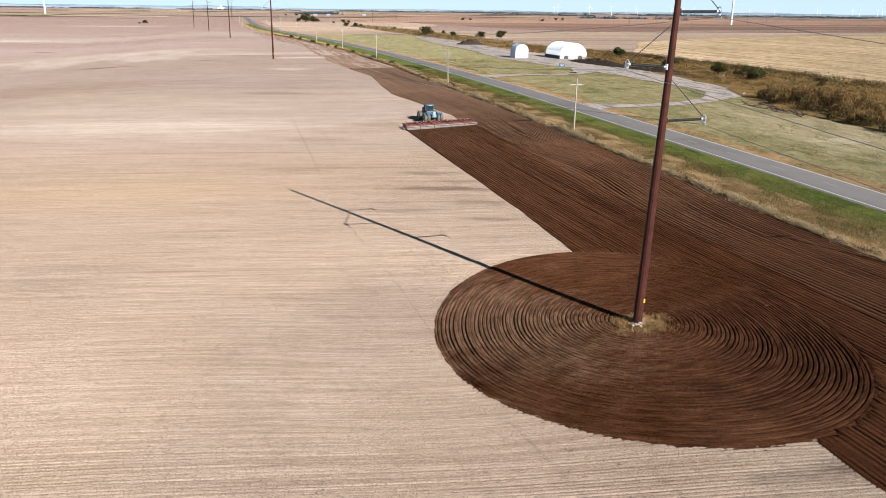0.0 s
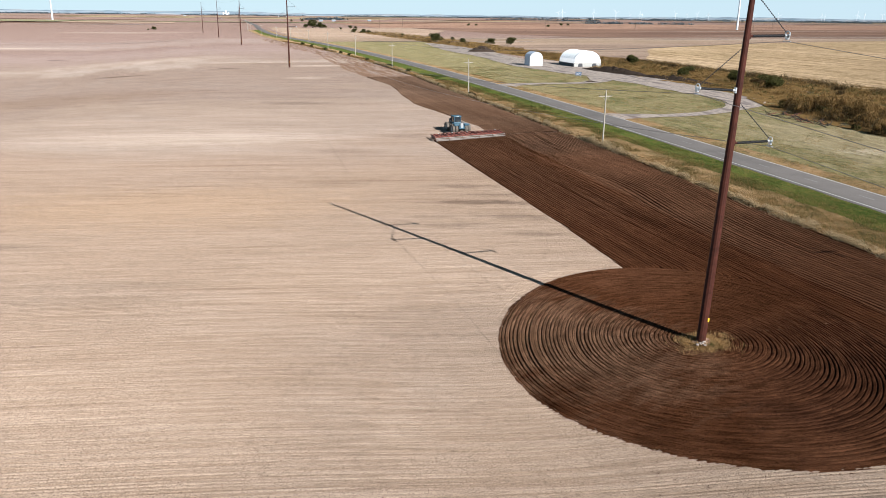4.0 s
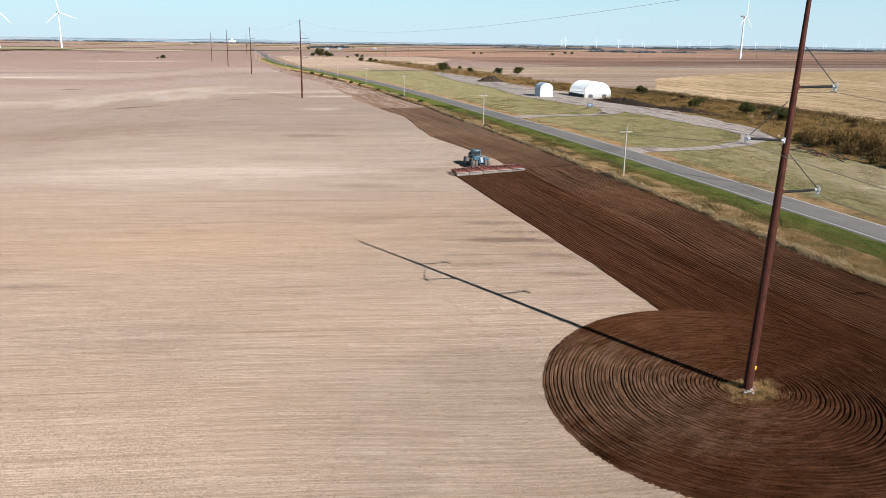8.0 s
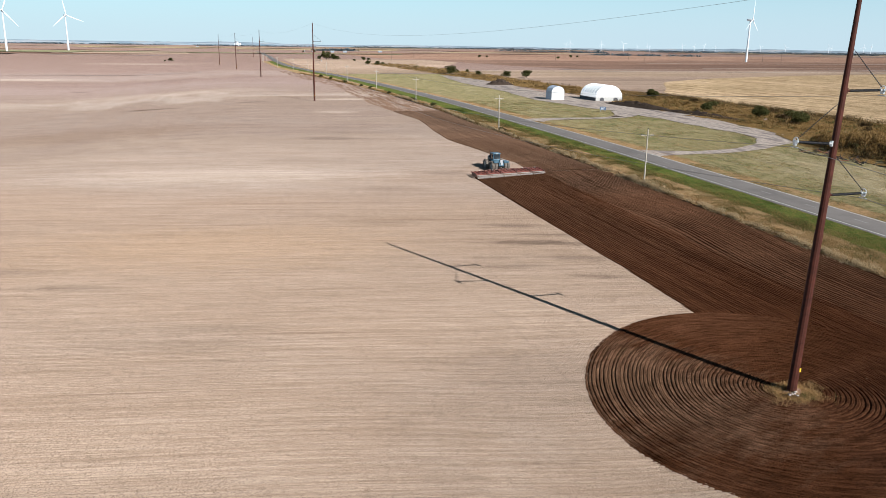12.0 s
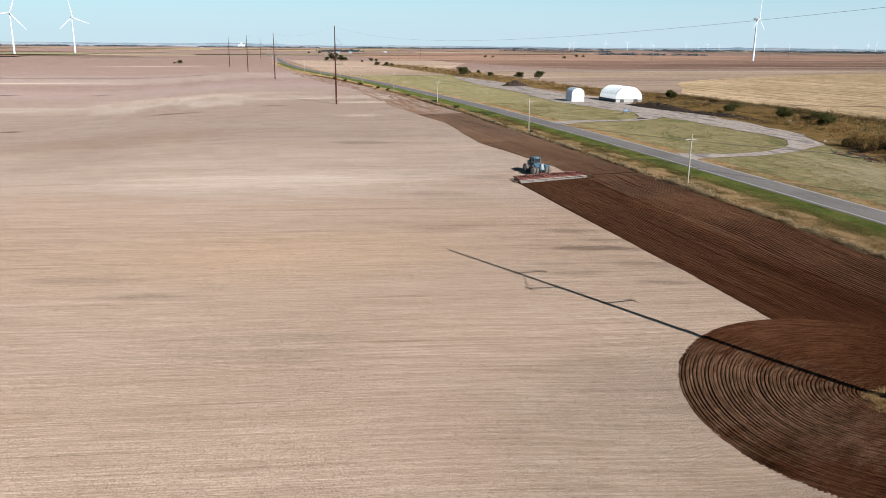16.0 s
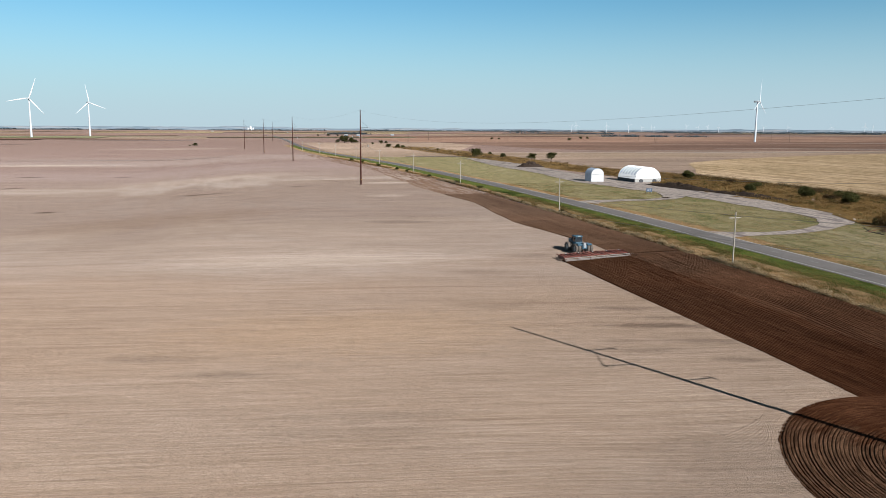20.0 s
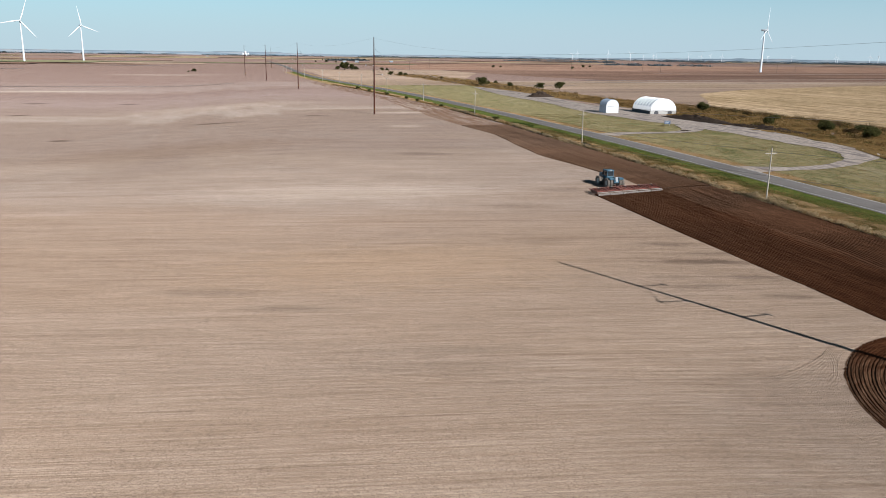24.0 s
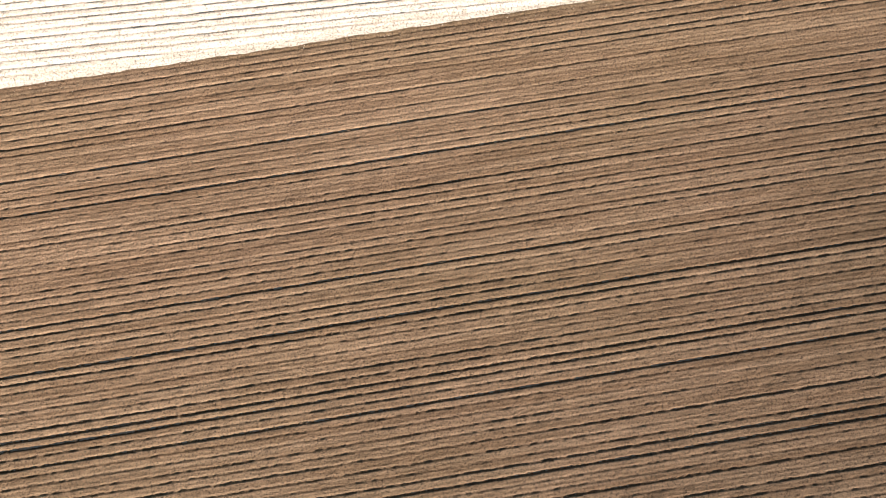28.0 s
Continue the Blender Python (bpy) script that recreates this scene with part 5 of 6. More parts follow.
for x0, x1 in SECTIONS:
    sec = new("section")
    sec.parent = cultivator
    for y in (0.9, 1.8, 2.7, 3.6, 4.5):
        bm = bmesh.new()
        box(bm, x0, x1, y - 0.06, y + 0.06, 0.62, 0.76, 0.012)
        part("toolbar", bm, m_red, sec)
    for x in np.linspace(x0 + 0.15, x1 - 0.15, 4):
        bm = bmesh.new()
        box(bm, x - 0.05, x + 0.05, 0.8, 4.6, 0.76, 0.88, 0.012)
        part("frame_rail", bm, m_red, sec)
    for k, x in enumerate(np.arange(x0 + 0.2, x1, 0.44)):
        y = (0.9, 2.7, 1.8, 3.6, 4.5)[k % 5]
        bm = bmesh.new()
        pts = [(x, y, 0.64), (x, y - 0.28, 0.52), (x, y - 0.36, 0.26), (x, y - 0.18, 0.0), (x, y + 0.02, -0.08)]
        for a, c in zip(pts, pts[1:]):
            tube(bm, a, c, 0.03, 0.03, 5)
        box(bm, x - 0.12, x + 0.12, y - 0.1, y + 0.1, -0.09, -0.05)
        part("shank", bm, m_tine, sec)
    # spring bars and uprights over the frame
    for k, x in enumerate(np.linspace(x0 + 0.4, x1 - 0.4, 3)):
        bm = bmesh.new()
        tube(bm, (x, 1.2, 0.86), (x, 1.9, 1.35), 0.05, 0.05, 6)
        tube(bm, (x, 1.9, 1.35), (x, 3.4, 0.88), 0.05, 0.05, 6)
        part("brace", bm, m_red, sec)
    bm = bmesh.new()
    xm = (x0 + x1) / 2
    tube(bm, (xm, 1.5, 1.05), (xm, 3.0, 1.15), 0.07, 0.07, 8)
    tube(bm, (xm, 3.0, 1.15), (xm, 3.7, 0.95), 0.03, 0.03, 8)
    part("hydraulic_cylinder", bm, m_black, sec)
    bm = bmesh.new()
    box(bm, xm - 0.16, xm + 0.16, 2.3, 2.34, 1.20, 1.30, 0.01)
    part("decal_plate", bm, m_decal, sec, "small white plate")
    for x in (x0 + 0.55, x1 - 0.55):
        for y in (2.25, ):
            gw = new("gauge_wheel")
            gw.parent = sec
            gw.matrix_basis = pose(x, y + 0.9, 0.33)
            bm = bmesh.new()
            made = bmesh.ops.create_cone(bm, cap_ends=True, segments=18, radius1=0.36, radius2=0.36, depth=0.26)["verts"]
            bmesh.ops.transform(bm, matrix=pose(0, 0, 0, 0, 90, 0), verts=made)
            bmesh.ops.bevel(bm, geom=[e for e in bm.edges if e.calc_face_angle(0) > 1], offset=0.06, segments=2, affect="EDGES")
            part("tyre", rounded(bm), m_rubber, gw)
            bm = bmesh.new()
            made = bmesh.ops.create_cone(bm, cap_ends=True, segments=14, radius1=0.18, radius2=0.18, depth=0.29)["verts"]
            bmesh.ops.transform(bm, matrix=pose(0, 0, 0, 0, 90, 0), verts=made)
            part("rim", rounded(bm), m_rim, gw)
    # trailing rolling basket
    roller = new("rolling_basket")
    roller.parent = sec
    bm = bmesh.new()
    for q in range(8):
        a = 2 * math.pi * q / 8
        tube(bm, (x0 + 0.06, -0.25 + 0.19 * math.cos(a), 0.2 + 0.19 * math.sin(a)), (x1 - 0.06, -0.25 + 0.19 * math.cos(a), 0.2 + 0.19 * math.sin(a)), 0.028, 0.028, 5)
    for x in np.linspace(x0 + 0.08, x1 - 0.08, 5):
        made = bmesh.ops.create_cone(bm, cap_ends=True, segments=14, radius1=0.2, radius2=0.2, depth=0.02)["verts"]
        bmesh.ops.transform(bm, matrix=pose(x, -0.25, 0.2, 0, 90, 0), verts=made)
    part("cage", bm, m_roller, roller, "pale dusty bar roller")
    bm = bmesh.new()
    box(bm, x0 + 0.04, x1 - 0.04, -0.05, 0.05, 0.55, 0.65, 0.01)
    part("leveling_bar", bm, m_roller, roller, "pale dusty bar")
    for x in (x0 + 0.3, x1 - 0.3):
        bm = bmesh.new()
        tube(bm, (x, 0.9, 0.7), (x, -0.25, 0.45), 0.04, 0.04, 6)
        part("arm", bm, m_red, roller)
for s in (-1, 1):
    bm = bmesh.new()
    tube(bm, (s * 1.5, 4.5, 0.8), (0, 7.0, 0.62), 0.09, 0.09, 8)
    part("tongue", bm, m_red, cultivator)
    for x in (1.85, 4.95):
        bm = bmesh.new()
        tube(bm, (s * x, 1.0, 0.85), (s * x, 4.5, 0.85), 0.07, 0.07, 8)
        part("hinge", bm, m_tine, cultivator)
        bm = bmesh.new()
        tube(bm, (s * (x - 1.2), 2.7, 1.25), (s * (x + 1.3), 2.7, 1.15), 0.08, 0.06, 8)
        part("fold_cylinder", bm, m_tine, cultivator)
    bm = bmesh.new()
    box(bm, s * 7.8 - 0.05, s * 7.8 + 0.05, 0.3, 3.4, 0.25, 0.8, 0.02)
    part("end_shield", bm, m_tine, cultivator)
bm = bmesh.new()
box(bm, -0.14, 0.14, 6.7, 7.5, 0.5, 0.68, 0.03)
part("hitch", bm, m_tine, cultivator)
bm = bmesh.new()
tube(bm, (0.1, 4.4, 1.0), (0.1, 7.4, 1.3), 0.03, 0.03, 6)
part("hose", bm, m_black, cultivator)

# ---- sheds across the road ----
m_sheet = plain("blue_grey_sheet_metal", (0.208, 0.248, 0.304), 0.5, 0.3, 0.08, scale=0.6)
m_front = plain("pale_grey_sheet", (0.50, 0.51, 0.52), 0.6, 0.1, 0.06, scale=0.6)
m_panel = plain("pale_blue_panel", (0.50, 0.55, 0.62), 0.5, 0.0, 0.06, scale=0.6)
m_slab = plain("grey_concrete", (0.336, 0.328, 0.312), 0.9, 0, 0.12, scale=0.6)
m_dark = plain("dark_sheet_and_opening", (0.045, 0.045, 0.05), 0.7, 0, 0.2)


def hoop(width, rise, wall, count=18, power=(0.95, 1.0)):
    """Outline of an arched frame from one foot to the other."""
    pts = [(-width / 2, 0), (-width / 2, wall)]
    for k in range(1, count):
        a = math.pi * (1 - k / count)
        pts.append((width / 2 * math.copysign(abs(math.cos(a)) ** power[0], math.cos(a)), wall + (rise - wall) * math.sin(a) ** power[1]))
    return pts + [(width / 2, wall), (width / 2, 0)]


def shell(bm, pts, y0, y1, thick=0.08):
    n_ = len(pts)
    outer = [[bm.verts.new((x, y, z)) for x, z in pts] for y in (y0, y1)]
    inner = [[bm.verts.new((x * (1 - 2 * thick / 14), y, z - thick if z > 0.1 else z)) for x, z in pts] for y in (y0, y1)]
    for k in range(n_ - 1):
        bm.faces.new((outer[0][k], outer[0][k + 1], outer[1][k + 1], outer[1][k]))
        bm.faces.new((inner[0][k], inner[1][k], inner[1][k + 1], inner[0][k + 1]))
        for q in (0, 1):
            bm.faces.new((outer[q][k], inner[q][k], inner[q][k + 1], outer[q][k + 1]))
    return bm


def end_wall(bm, pts, y0, y1, z0):
    lo = [p for p in pts if p[1] >= z0]
    lo = [(lo[0][0], z0)] + lo + [(lo[-1][0], z0)]
    a = [bm.verts.new((x, y0, z)) for x, z in lo]
    c = [bm.verts.new((x, y1, z)) for x, z in lo]
    bm.faces.new(a[::-1])
    bm.faces.new(c)
    for k in range(len(lo)):
        j = (k + 1) % len(lo)
        bm.faces.new((a[k], a[j], c[j], c[k]))
    return bm


BX, BY = 133.4, 292.5
barn = tagged(empty("storage_barn", BX, BY, ground_z(BX, BY + 10) + 0.2, -4), "white fabric-covered arched storage barn on a gravel yard", "barn")
pts = hoop(13.6, 7.2, 1.5)
bm = bmesh.new()
shell(bm, [p for p in pts if p[1] >= 1.7 or True], 0.3, 20.0)
for f in bm.faces:
    f.smooth = False
part("cover", rounded(bm, 30), m_white, barn, "taut white fabric cover")
bm = bmesh.new()
end_wall(bm, [(x * 0.985, z * 0.99) for x, z in pts], 0.0, 0.22, 1.75)
part("end_wall", bm, m_white, barn)
bm = bmesh.new()
box(bm, -6.7, 6.7, 0.03, 0.2, 0, 1.8, 0.02)
part("front_base", bm, m_slab, barn, "pale concrete block base wall")
# openings are solid dark blocks; their inner shade is painted by colour
for x in (-3.6, 3.4):
    bm = bmesh.new()
    box(bm, x - 1.1, x + 1.1, -0.06, 0.10, 0.0, 1.15, 0.05)
    box(bm, x - 0.7, x + 0.7, -0.06, 0.10, 1.1, 1.5, 0.1)
    part("opening", bm, m_dark, barn, "opening at the wall foot, its shade a dark block")
for s in (-1, 1):
    bm = bmesh.new()
    box(bm, s * 6.84 - 0.2, s * 6.84 + 0.2, 0.2, 20.0, 0, 1.5, 0.03)
    part("side_base", bm, m_dark, barn, "dark low side wall")
for k in range(7):
    y = 0.5 + k * 3.2
    bm = bmesh.new()
    rib = hoop(13.72, 7.26, 1.5)
    for a, c in zip(rib[1:-1], rib[2:-1]):
        tube(bm, (a[0], y, a[1]), (c[0], y, c[1]), 0.07, 0.07, 6)
    part("rib", bm, m_white, barn)
for k in range(6):
    bm = bmesh.new()
    y = 1.3 + k * 3.2
    rib = hoop(13.7, 7.24, 1.5)
    sel = [p for p in rib if p[0] < -2 and p[1] > 2.8]
    rows_ = [[bm.verts.new((x, yy, z)) for x, z in sel] for yy in (y, y + 1.4)]
    for q in range(len(sel) - 1):
        bm.faces.new((rows_[0][q], rows_[0][q + 1], rows_[1][q + 1], rows_[1][q]))
    bmesh.ops.solidify(bm, geom=bm.faces, thickness=0.02)
    part("skylight_panel", bm, m_panel, barn, "pale blue-grey translucent panel")

SX, SY = 110.6, 301.0
shed = tagged(empty("arched_shed", SX, SY, ground_z(SX, SY + 5) + 0.2, -6), "small tall arched metal shed with a pale front", "shed")
pts = hoop(6.4, 6.4, 3.6)
bm = bmesh.new()
shell(bm, pts, 0.15, 9.0, 0.05)
part("roof", rounded(bm, 30), m_sheet, shed, "blue-grey corrugated arched shell")
for k in range(10):
    bm = bmesh.new()
    rib = hoop(6.5, 6.45, 3.6)
    for a, c in zip(rib, rib[1:]):
        tube(bm, (a[0], 0.4 + k * 0.92, a[1]), (c[0], 0.4 + k * 0.92, c[1]), 0.05, 0.05, 5)
    part("corrugation", bm, m_sheet, shed)
bm = bmesh.new()
end_wall(bm, [(x * 0.985, z * 0.99) for x, z in pts], 0.0, 0.12, 0.0)
part("front_wall", bm, m_front, shed, "pale flat front wall")
bm = bmesh.new()
box(bm, -1.9, 1.9, -0.05, 0.02, 0.05, 3.9, 0.02)
part("door", bm, m_front, shed)

m_sign = plain("blue_sign_panel", (0.07, 0.10, 0.15), 0.9, 0, 0.2)
sx, sy = 101.5, 236.0
sign = tagged(empty("yard_sign", sx, sy, None, -18), "small blue and white board sign on two posts", "sign")
for x in (-0.9, 0.9):
    bm = bmesh.new()
    tube(bm, (x, 0, 0), (x, 0, 2.2), 0.06, 0.06, 8)
    part("post", bm, m_wood, sign)
bm = bmesh.new()
box(bm, -1.2, 1.2, -0.06, 0.0, 0.8, 2.2, 0.02)
part("board", bm, m_sign, sign)
bm = bmesh.new()
for k in range(3):
    box(bm, -0.9, 0.9 - 0.3 * k, -0.075, -0.055, 1.75 - 0.3 * k, 1.81 - 0.3 * k)
part("lettering_bar", bm, m_white, sign, "white bars of unreadable lettering")


def heap(name, x, y, rx, ry, h, label, seed, turn=0.0):
    """A loose pile with an uneven top."""
    rr, th = np.meshgrid(np.linspace(0, 1, 22), np.linspace(0, 2 * math.pi, 48), indexing="ij")
    ux, uy = rr * np.cos(th) * rx, rr * np.sin(th) * ry
    X = x + ux * math.cos(turn) - uy * math.sin(turn)
    Y = y + ux * math.sin(turn) + uy * math.cos(turn)
    prof = np.maximum(0, 1 - rr ** 1.3)
    lump = 0.65 + 0.7 * vnoise(X * 0.5, Y * 0.5, seed) + 0.35 * (vnoise(X * 1.7, Y * 1.7, seed + 1) - 0.5)
    Z = land(X, Y) + 0.12 + h * prof * lump
    return tagged(grid_mesh(name, X, Y, Z, m_heap), label, "earth heap")


heap("gravel_pile", 133, 446, 10, 6, 3.4, "dark conical pile of loose earth on the gravel yard", 71)
heap("earth_windrow", 129.5, 258, 4.5, 26, 2.1, "long dark windrow of earth beside the track", 73, 0.12)
heap("earth_windrow", 134.5, 220, 3.4, 26, 1.4, "low dark windrow of earth beside the track", 75, 0.15)
heap("earth_windrow", 97, 215.5, 3.5, 1.2, 0.5, "low dark heap beside the drive", 77, 0.1)

# ---- plants ----
def leafy(name, stops, trans=0.45, rough=0.75):
    m, n, l, b = base(name, rough, 0, 0.2)
    g = n.new("ShaderNodeNewGeometry")
    l.new(ramp(n, l, g.outputs["Random Per Island"], stops), b.inputs["Base Color"])
    thin = n.new("ShaderNodeBsdfTranslucent")
    l.new(b.inputs["Base Color"].links[0].from_socket, thin.inputs["Color"])
    both = n.new("ShaderNodeMixShader")
    both.inputs[0].default_value = trans
    l.new(b.outputs[0], both.inputs[1])
    l.new(thin.outputs[0], both.inputs[2])
    l.new(both.outputs[0], n["Material Output"].inputs["Surface"])
    return m


m_leaf = leafy("shrub_leaves", [(0.0, (0.041, 0.0462, 0.0134)), (0.5, (0.0782, 0.0805, 0.0253)), (1.0, (0.134, 0.119, 0.041))])
m_leaf_brown = leafy("russet_leaves", [(0.0, (0.0433, 0.02974, 0.01329)), (0.5, (0.0983, 0.06368, 0.02794)), (1.0, (0.1732, 0.1131, 0.04989))])
m_straw = leafy("dry_grass_blades", [(0.0, (0.2258, 0.1348, 0.0494)), (0.5, (0.2992, 0.1814, 0.07125)), (1.0, (0.378, 0.2418, 0.1045))])
m_pale_straw = leafy("bleached_grass_blades", [(0.0, (0.3894, 0.2866, 0.1586)), (0.5, (0.4956, 0.3685, 0.2135)), (1.0, (0.59, 0.4563, 0.2806))])
m_mound = leafy("golden_grass_blades", [(0.0, (0.36, 0.215, 0.085)), (0.5, (0.47, 0.29, 0.125)), (1.0, (0.56, 0.36, 0.17))])
m_olive = leafy("olive_grass_blades", [(0.0, (0.07599, 0.08142, 0.02349)), (0.5, (0.1207, 0.113, 0.04023)), (1.0, (0.1709, 0.1482, 0.0603))])
m_rusty = leafy("russet_grass_blades", [(0.0, (0.1145, 0.06791, 0.02387)), (0.5, (0.1889, 0.1132, 0.03947)), (1.0, (0.2804, 0.1698, 0.06242))])
m_verge = leafy("tan_grass_blades", [(0.0, (0.21, 0.1254, 0.0475)), (0.5, (0.2888, 0.1757, 0.07125)), (1.0, (0.3622, 0.2327, 0.09975))])
m_blade = leafy("green_grass_blades", [(0.0, (0.02848, 0.0557, 0.01012)), (0.5, (0.0538, 0.08193, 0.01708)), (1.0, (0.1011, 0.1082, 0.03162))])
m_bark = plain("grey_bark", (0.104, 0.08, 0.06), 0.9, 0, 0.3)


def triangles(name, P, material, lift=1.2):
    """One mesh out of loose triangles, P of shape (count, 3, 3), shaded as a soft mass."""
    mesh = bpy.data.meshes.new(name)
    k = len(P)
    P = np.array(P, float)
    under = np.cross(P[:, 1] - P[:, 0], P[:, 2] - P[:, 0])[:, 2] < 0
    P[under] = P[under][:, ::-1]
    mesh.vertices.add(3 * k)
    mesh.vertices.foreach_set("co", P.ravel())
    mesh.loops.add(3 * k)
    mesh.loops.foreach_set("vertex_index", np.arange(3 * k, dtype=np.int32))
    mesh.polygons.add(k)
    mesh.polygons.foreach_set("loop_start", np.arange(0, 3 * k, 3, dtype=np.int32))
    mesh.polygons.foreach_set("use_smooth", np.ones(k, bool))
    mesh.update(calc_edges=True)
    nn = np.cross(P[:, 1] - P[:, 0], P[:, 2] - P[:, 0])
    nn /= np.linalg.norm(nn, axis=1)[:, None] + 1e-9
    nn = nn + (0, 0, lift)
    nn /= np.linalg.norm(nn, axis=1)[:, None]
    mesh.normals_split_custom_set(np.repeat(nn, 3, axis=0))
    mesh.materials.append(material)
    return new(name, mesh)


def tufts(name, xs, ys, height, width, blades, material, label, seed, spread=0.25, category="grass"):
    """Bunches of grass blades at the given places."""
    r = np.random.RandomState(seed)
    k = len(xs)
    bx = np.repeat(xs, blades) + r.normal(0, spread, k * blades)
    by = np.repeat(ys, blades) + r.normal(0, spread, k * blades)
    h = np.repeat(height * r.uniform(0.55, 1.35, k), blades) * r.uniform(0.6, 1.1, k * blades)
    a = r.uniform(0, 2 * math.pi, k * blades)
    lean = r.uniform(0.1, 0.7, k * blades) * h
    la = r.uniform(0, 2 * math.pi, k * blades)
    w = width * r.uniform(0.6, 1.4, k * blades)
    z = land(bx, by) + 0.08
    P = np.zeros((k * blades, 3, 3))
    P[:, 0] = np.stack([bx - np.cos(a) * w, by - np.sin(a) * w, z], -1)
    P[:, 1] = np.stack([bx + np.cos(a) * w, by + np.sin(a) * w, z], -1)
    P[:, 2] = np.stack([bx + lean * np.cos(la), by + lean * np.sin(la), z + h], -1)
    return tagged(triangles(name, P, material), label, category, kind="stuff")


def scatter(count, x0, x1, y0, y1, seed, clump=0.0):
    """Random places between two lines, gathered in clumps."""
    r = np.random.RandomState(seed)
    y = r.uniform(y0, y1, count)
    u = r.uniform(0, 1, count)
    x = (x0(y) if callable(x0) else x0) * (1 - u) + (x1(y) if callable(x1) else x1) * u
    if clump:
        keep = vnoise(x * 0.22, y * 0.22, seed) + 0.5 * vnoise(x * 0.9, y * 0.9, seed + 1) > 0.55 + clump
        x, y = x[keep], y[keep]
    return x, y


def leaf_cloud(r, count, lumps, size, flat=1.0):
    """Small leaf triangles over lumps (centre, radii)."""
    P = np.zeros((count, 3, 3))
    pick = r.randint(0, len(lumps), count)
    c = np.array([q[0] for q in lumps])[pick]
    rad = np.array([q[1] for q in lumps])[pick]
    d = r.normal(0, 1, (count, 3))
    d /= np.linalg.norm(d, axis=1)[:, None]
    p = c + d * rad * (r.uniform(0.35, 1.12, (count, 1)) ** 0.5)
    p[:, 2] = np.maximum(p[:, 2], 0.05)
    for k in range(3):
        P[:, k] = p + r.normal(0, 1, (count, 3)) * (size, size, size * flat)
    return P


def shrub(seed, height, width, leaves, material, label, size=0.13, trunk=False):
    r = np.random.RandomState(seed)
    top = new("shrub")
    lumps = []
    for k in range(9 if not trunk else 12):
        a, q = r.uniform(0, 2 * math.pi), r.uniform(0, 0.36) * width
        zc = height * r.uniform(0.28, 0.72) if not trunk else height * r.uniform(0.3, 0.75)
        lumps.append(((q * math.cos(a), q * math.sin(a), zc), (width * r.uniform(0.14, 0.25), width * r.uniform(0.14, 0.25), height * r.uniform(0.14, 0.27))))
    ob = triangles("crown", leaf_cloud(r, leaves, lumps, size), material)
    ob.parent = top
    for k in range(5 if not trunk else 7):
        c = Vector(lumps[k][0])
        bm = bmesh.new()
        a = Vector((c.x * 0.1, c.y * 0.1, 0))
        mid = a.lerp(c, 0.5) + Vector((0, 0, 0.1 * height))
        tube(bm, a, mid, 0.02 * height, 0.013 * height, 6)
        tube(bm, mid, c, 0.013 * height, 0.004 * height, 6)
        part("limb", rounded(bm), m_bark, top)
    return tagged(top, label, "shrub", "shrubs and small trees")


shrubs = [shrub(3, 3.2, 5.4, 5200, m_leaf, "dense olive green rounded shrub in rough grass", 0.10),
          shrub(4, 2.2, 4.5, 3000, m_leaf_brown, "low russet brown shrub in rough grass", 0.10),
          shrub(5, 5.6, 8.6, 4200, m_leaf, "broad dark green tree at a field edge", 0.17, True),
          shrub(6, 12.5, 13.0, 6000, m_leaf, "tall round grey-green tree beside the far road", 0.3, True)]
PRAIRIE_SHRUBS = [(0, 148, 233, 1.6), (0, 154.5, 209, 1.6), (0, 150.5, 183, 1.8), (0, 168, 312, 1.75), (1, 155.5, 197, 1.2), (1, 165, 255, 0.9), (1, 173, 282, 1.0), (1, 171, 221, 1.0), (1, 165, 203, 0.8), (1, 160, 268, 0.7), (1, 178, 300, 0.7), (1, 168, 170, 1.0), (1, 160, 160, 0.8)]
FIELD_TREES = [(2, 153, 628, 1.5), (2, 170, 605, 0.8), (2, 180, 562, 1.05), (2, 197, 560, 1.2), (2, 187, 690, 0.55), (2, 172, 834, 0.5), (3, 124, 1257, 1.15), (3, 134, 1250, 0.85), (2, 114, 1262, 1.2), (2, 140, 1240, 1.2), (2, 178, 1216, 1.0), (2, 186, 1216, 0.8), (2, 139, 962, 1.0)]
FAR_TREES = [(2, 148, 943, 1.0), (2, 156, 950, 0.7), (2, 154, 1161, 0.6), (2, -105.6, 1055, 0.9), (2, -112, 1050, 0.4), (2, 207, 2138, 1.2), (2, 230, 2120, 0.9), (2, 180, 2160, 0.9), (2, 640, 1500, 1.0), (2, 500, 1600, 1.0), (2, 520, 1610, 0.8), (2, 760, 1700, 1.1), (2, 780, 1705, 0.9)]
EDGE_SHRUBS = [(1, 37.4, 176.5, 0.55), (1, 36.6, 84, 0.32), (0, 37.8, 179, 0.45), (0, 40.2, 270, 0.57), (0, 41.0, 275, 0.45), (0, 39, 300, 0.63), (0, 39.6, 330, 0.48), (0, 38.6, 352, 0.54), (0, 37.5, 400, 0.60), (0, 36.5, 425, 0.60), (0, 33.5, 470, 0.68), (0, 36.4, 210, 0.39), (0, 36.6, 88.6, 0.24), (0, 31, 520, 0.75), (0, 29, 560, 0.75)]
SHRUBS = PRAIRIE_SHRUBS + FIELD_TREES + FAR_TREES + EDGE_SHRUBS
used = set()
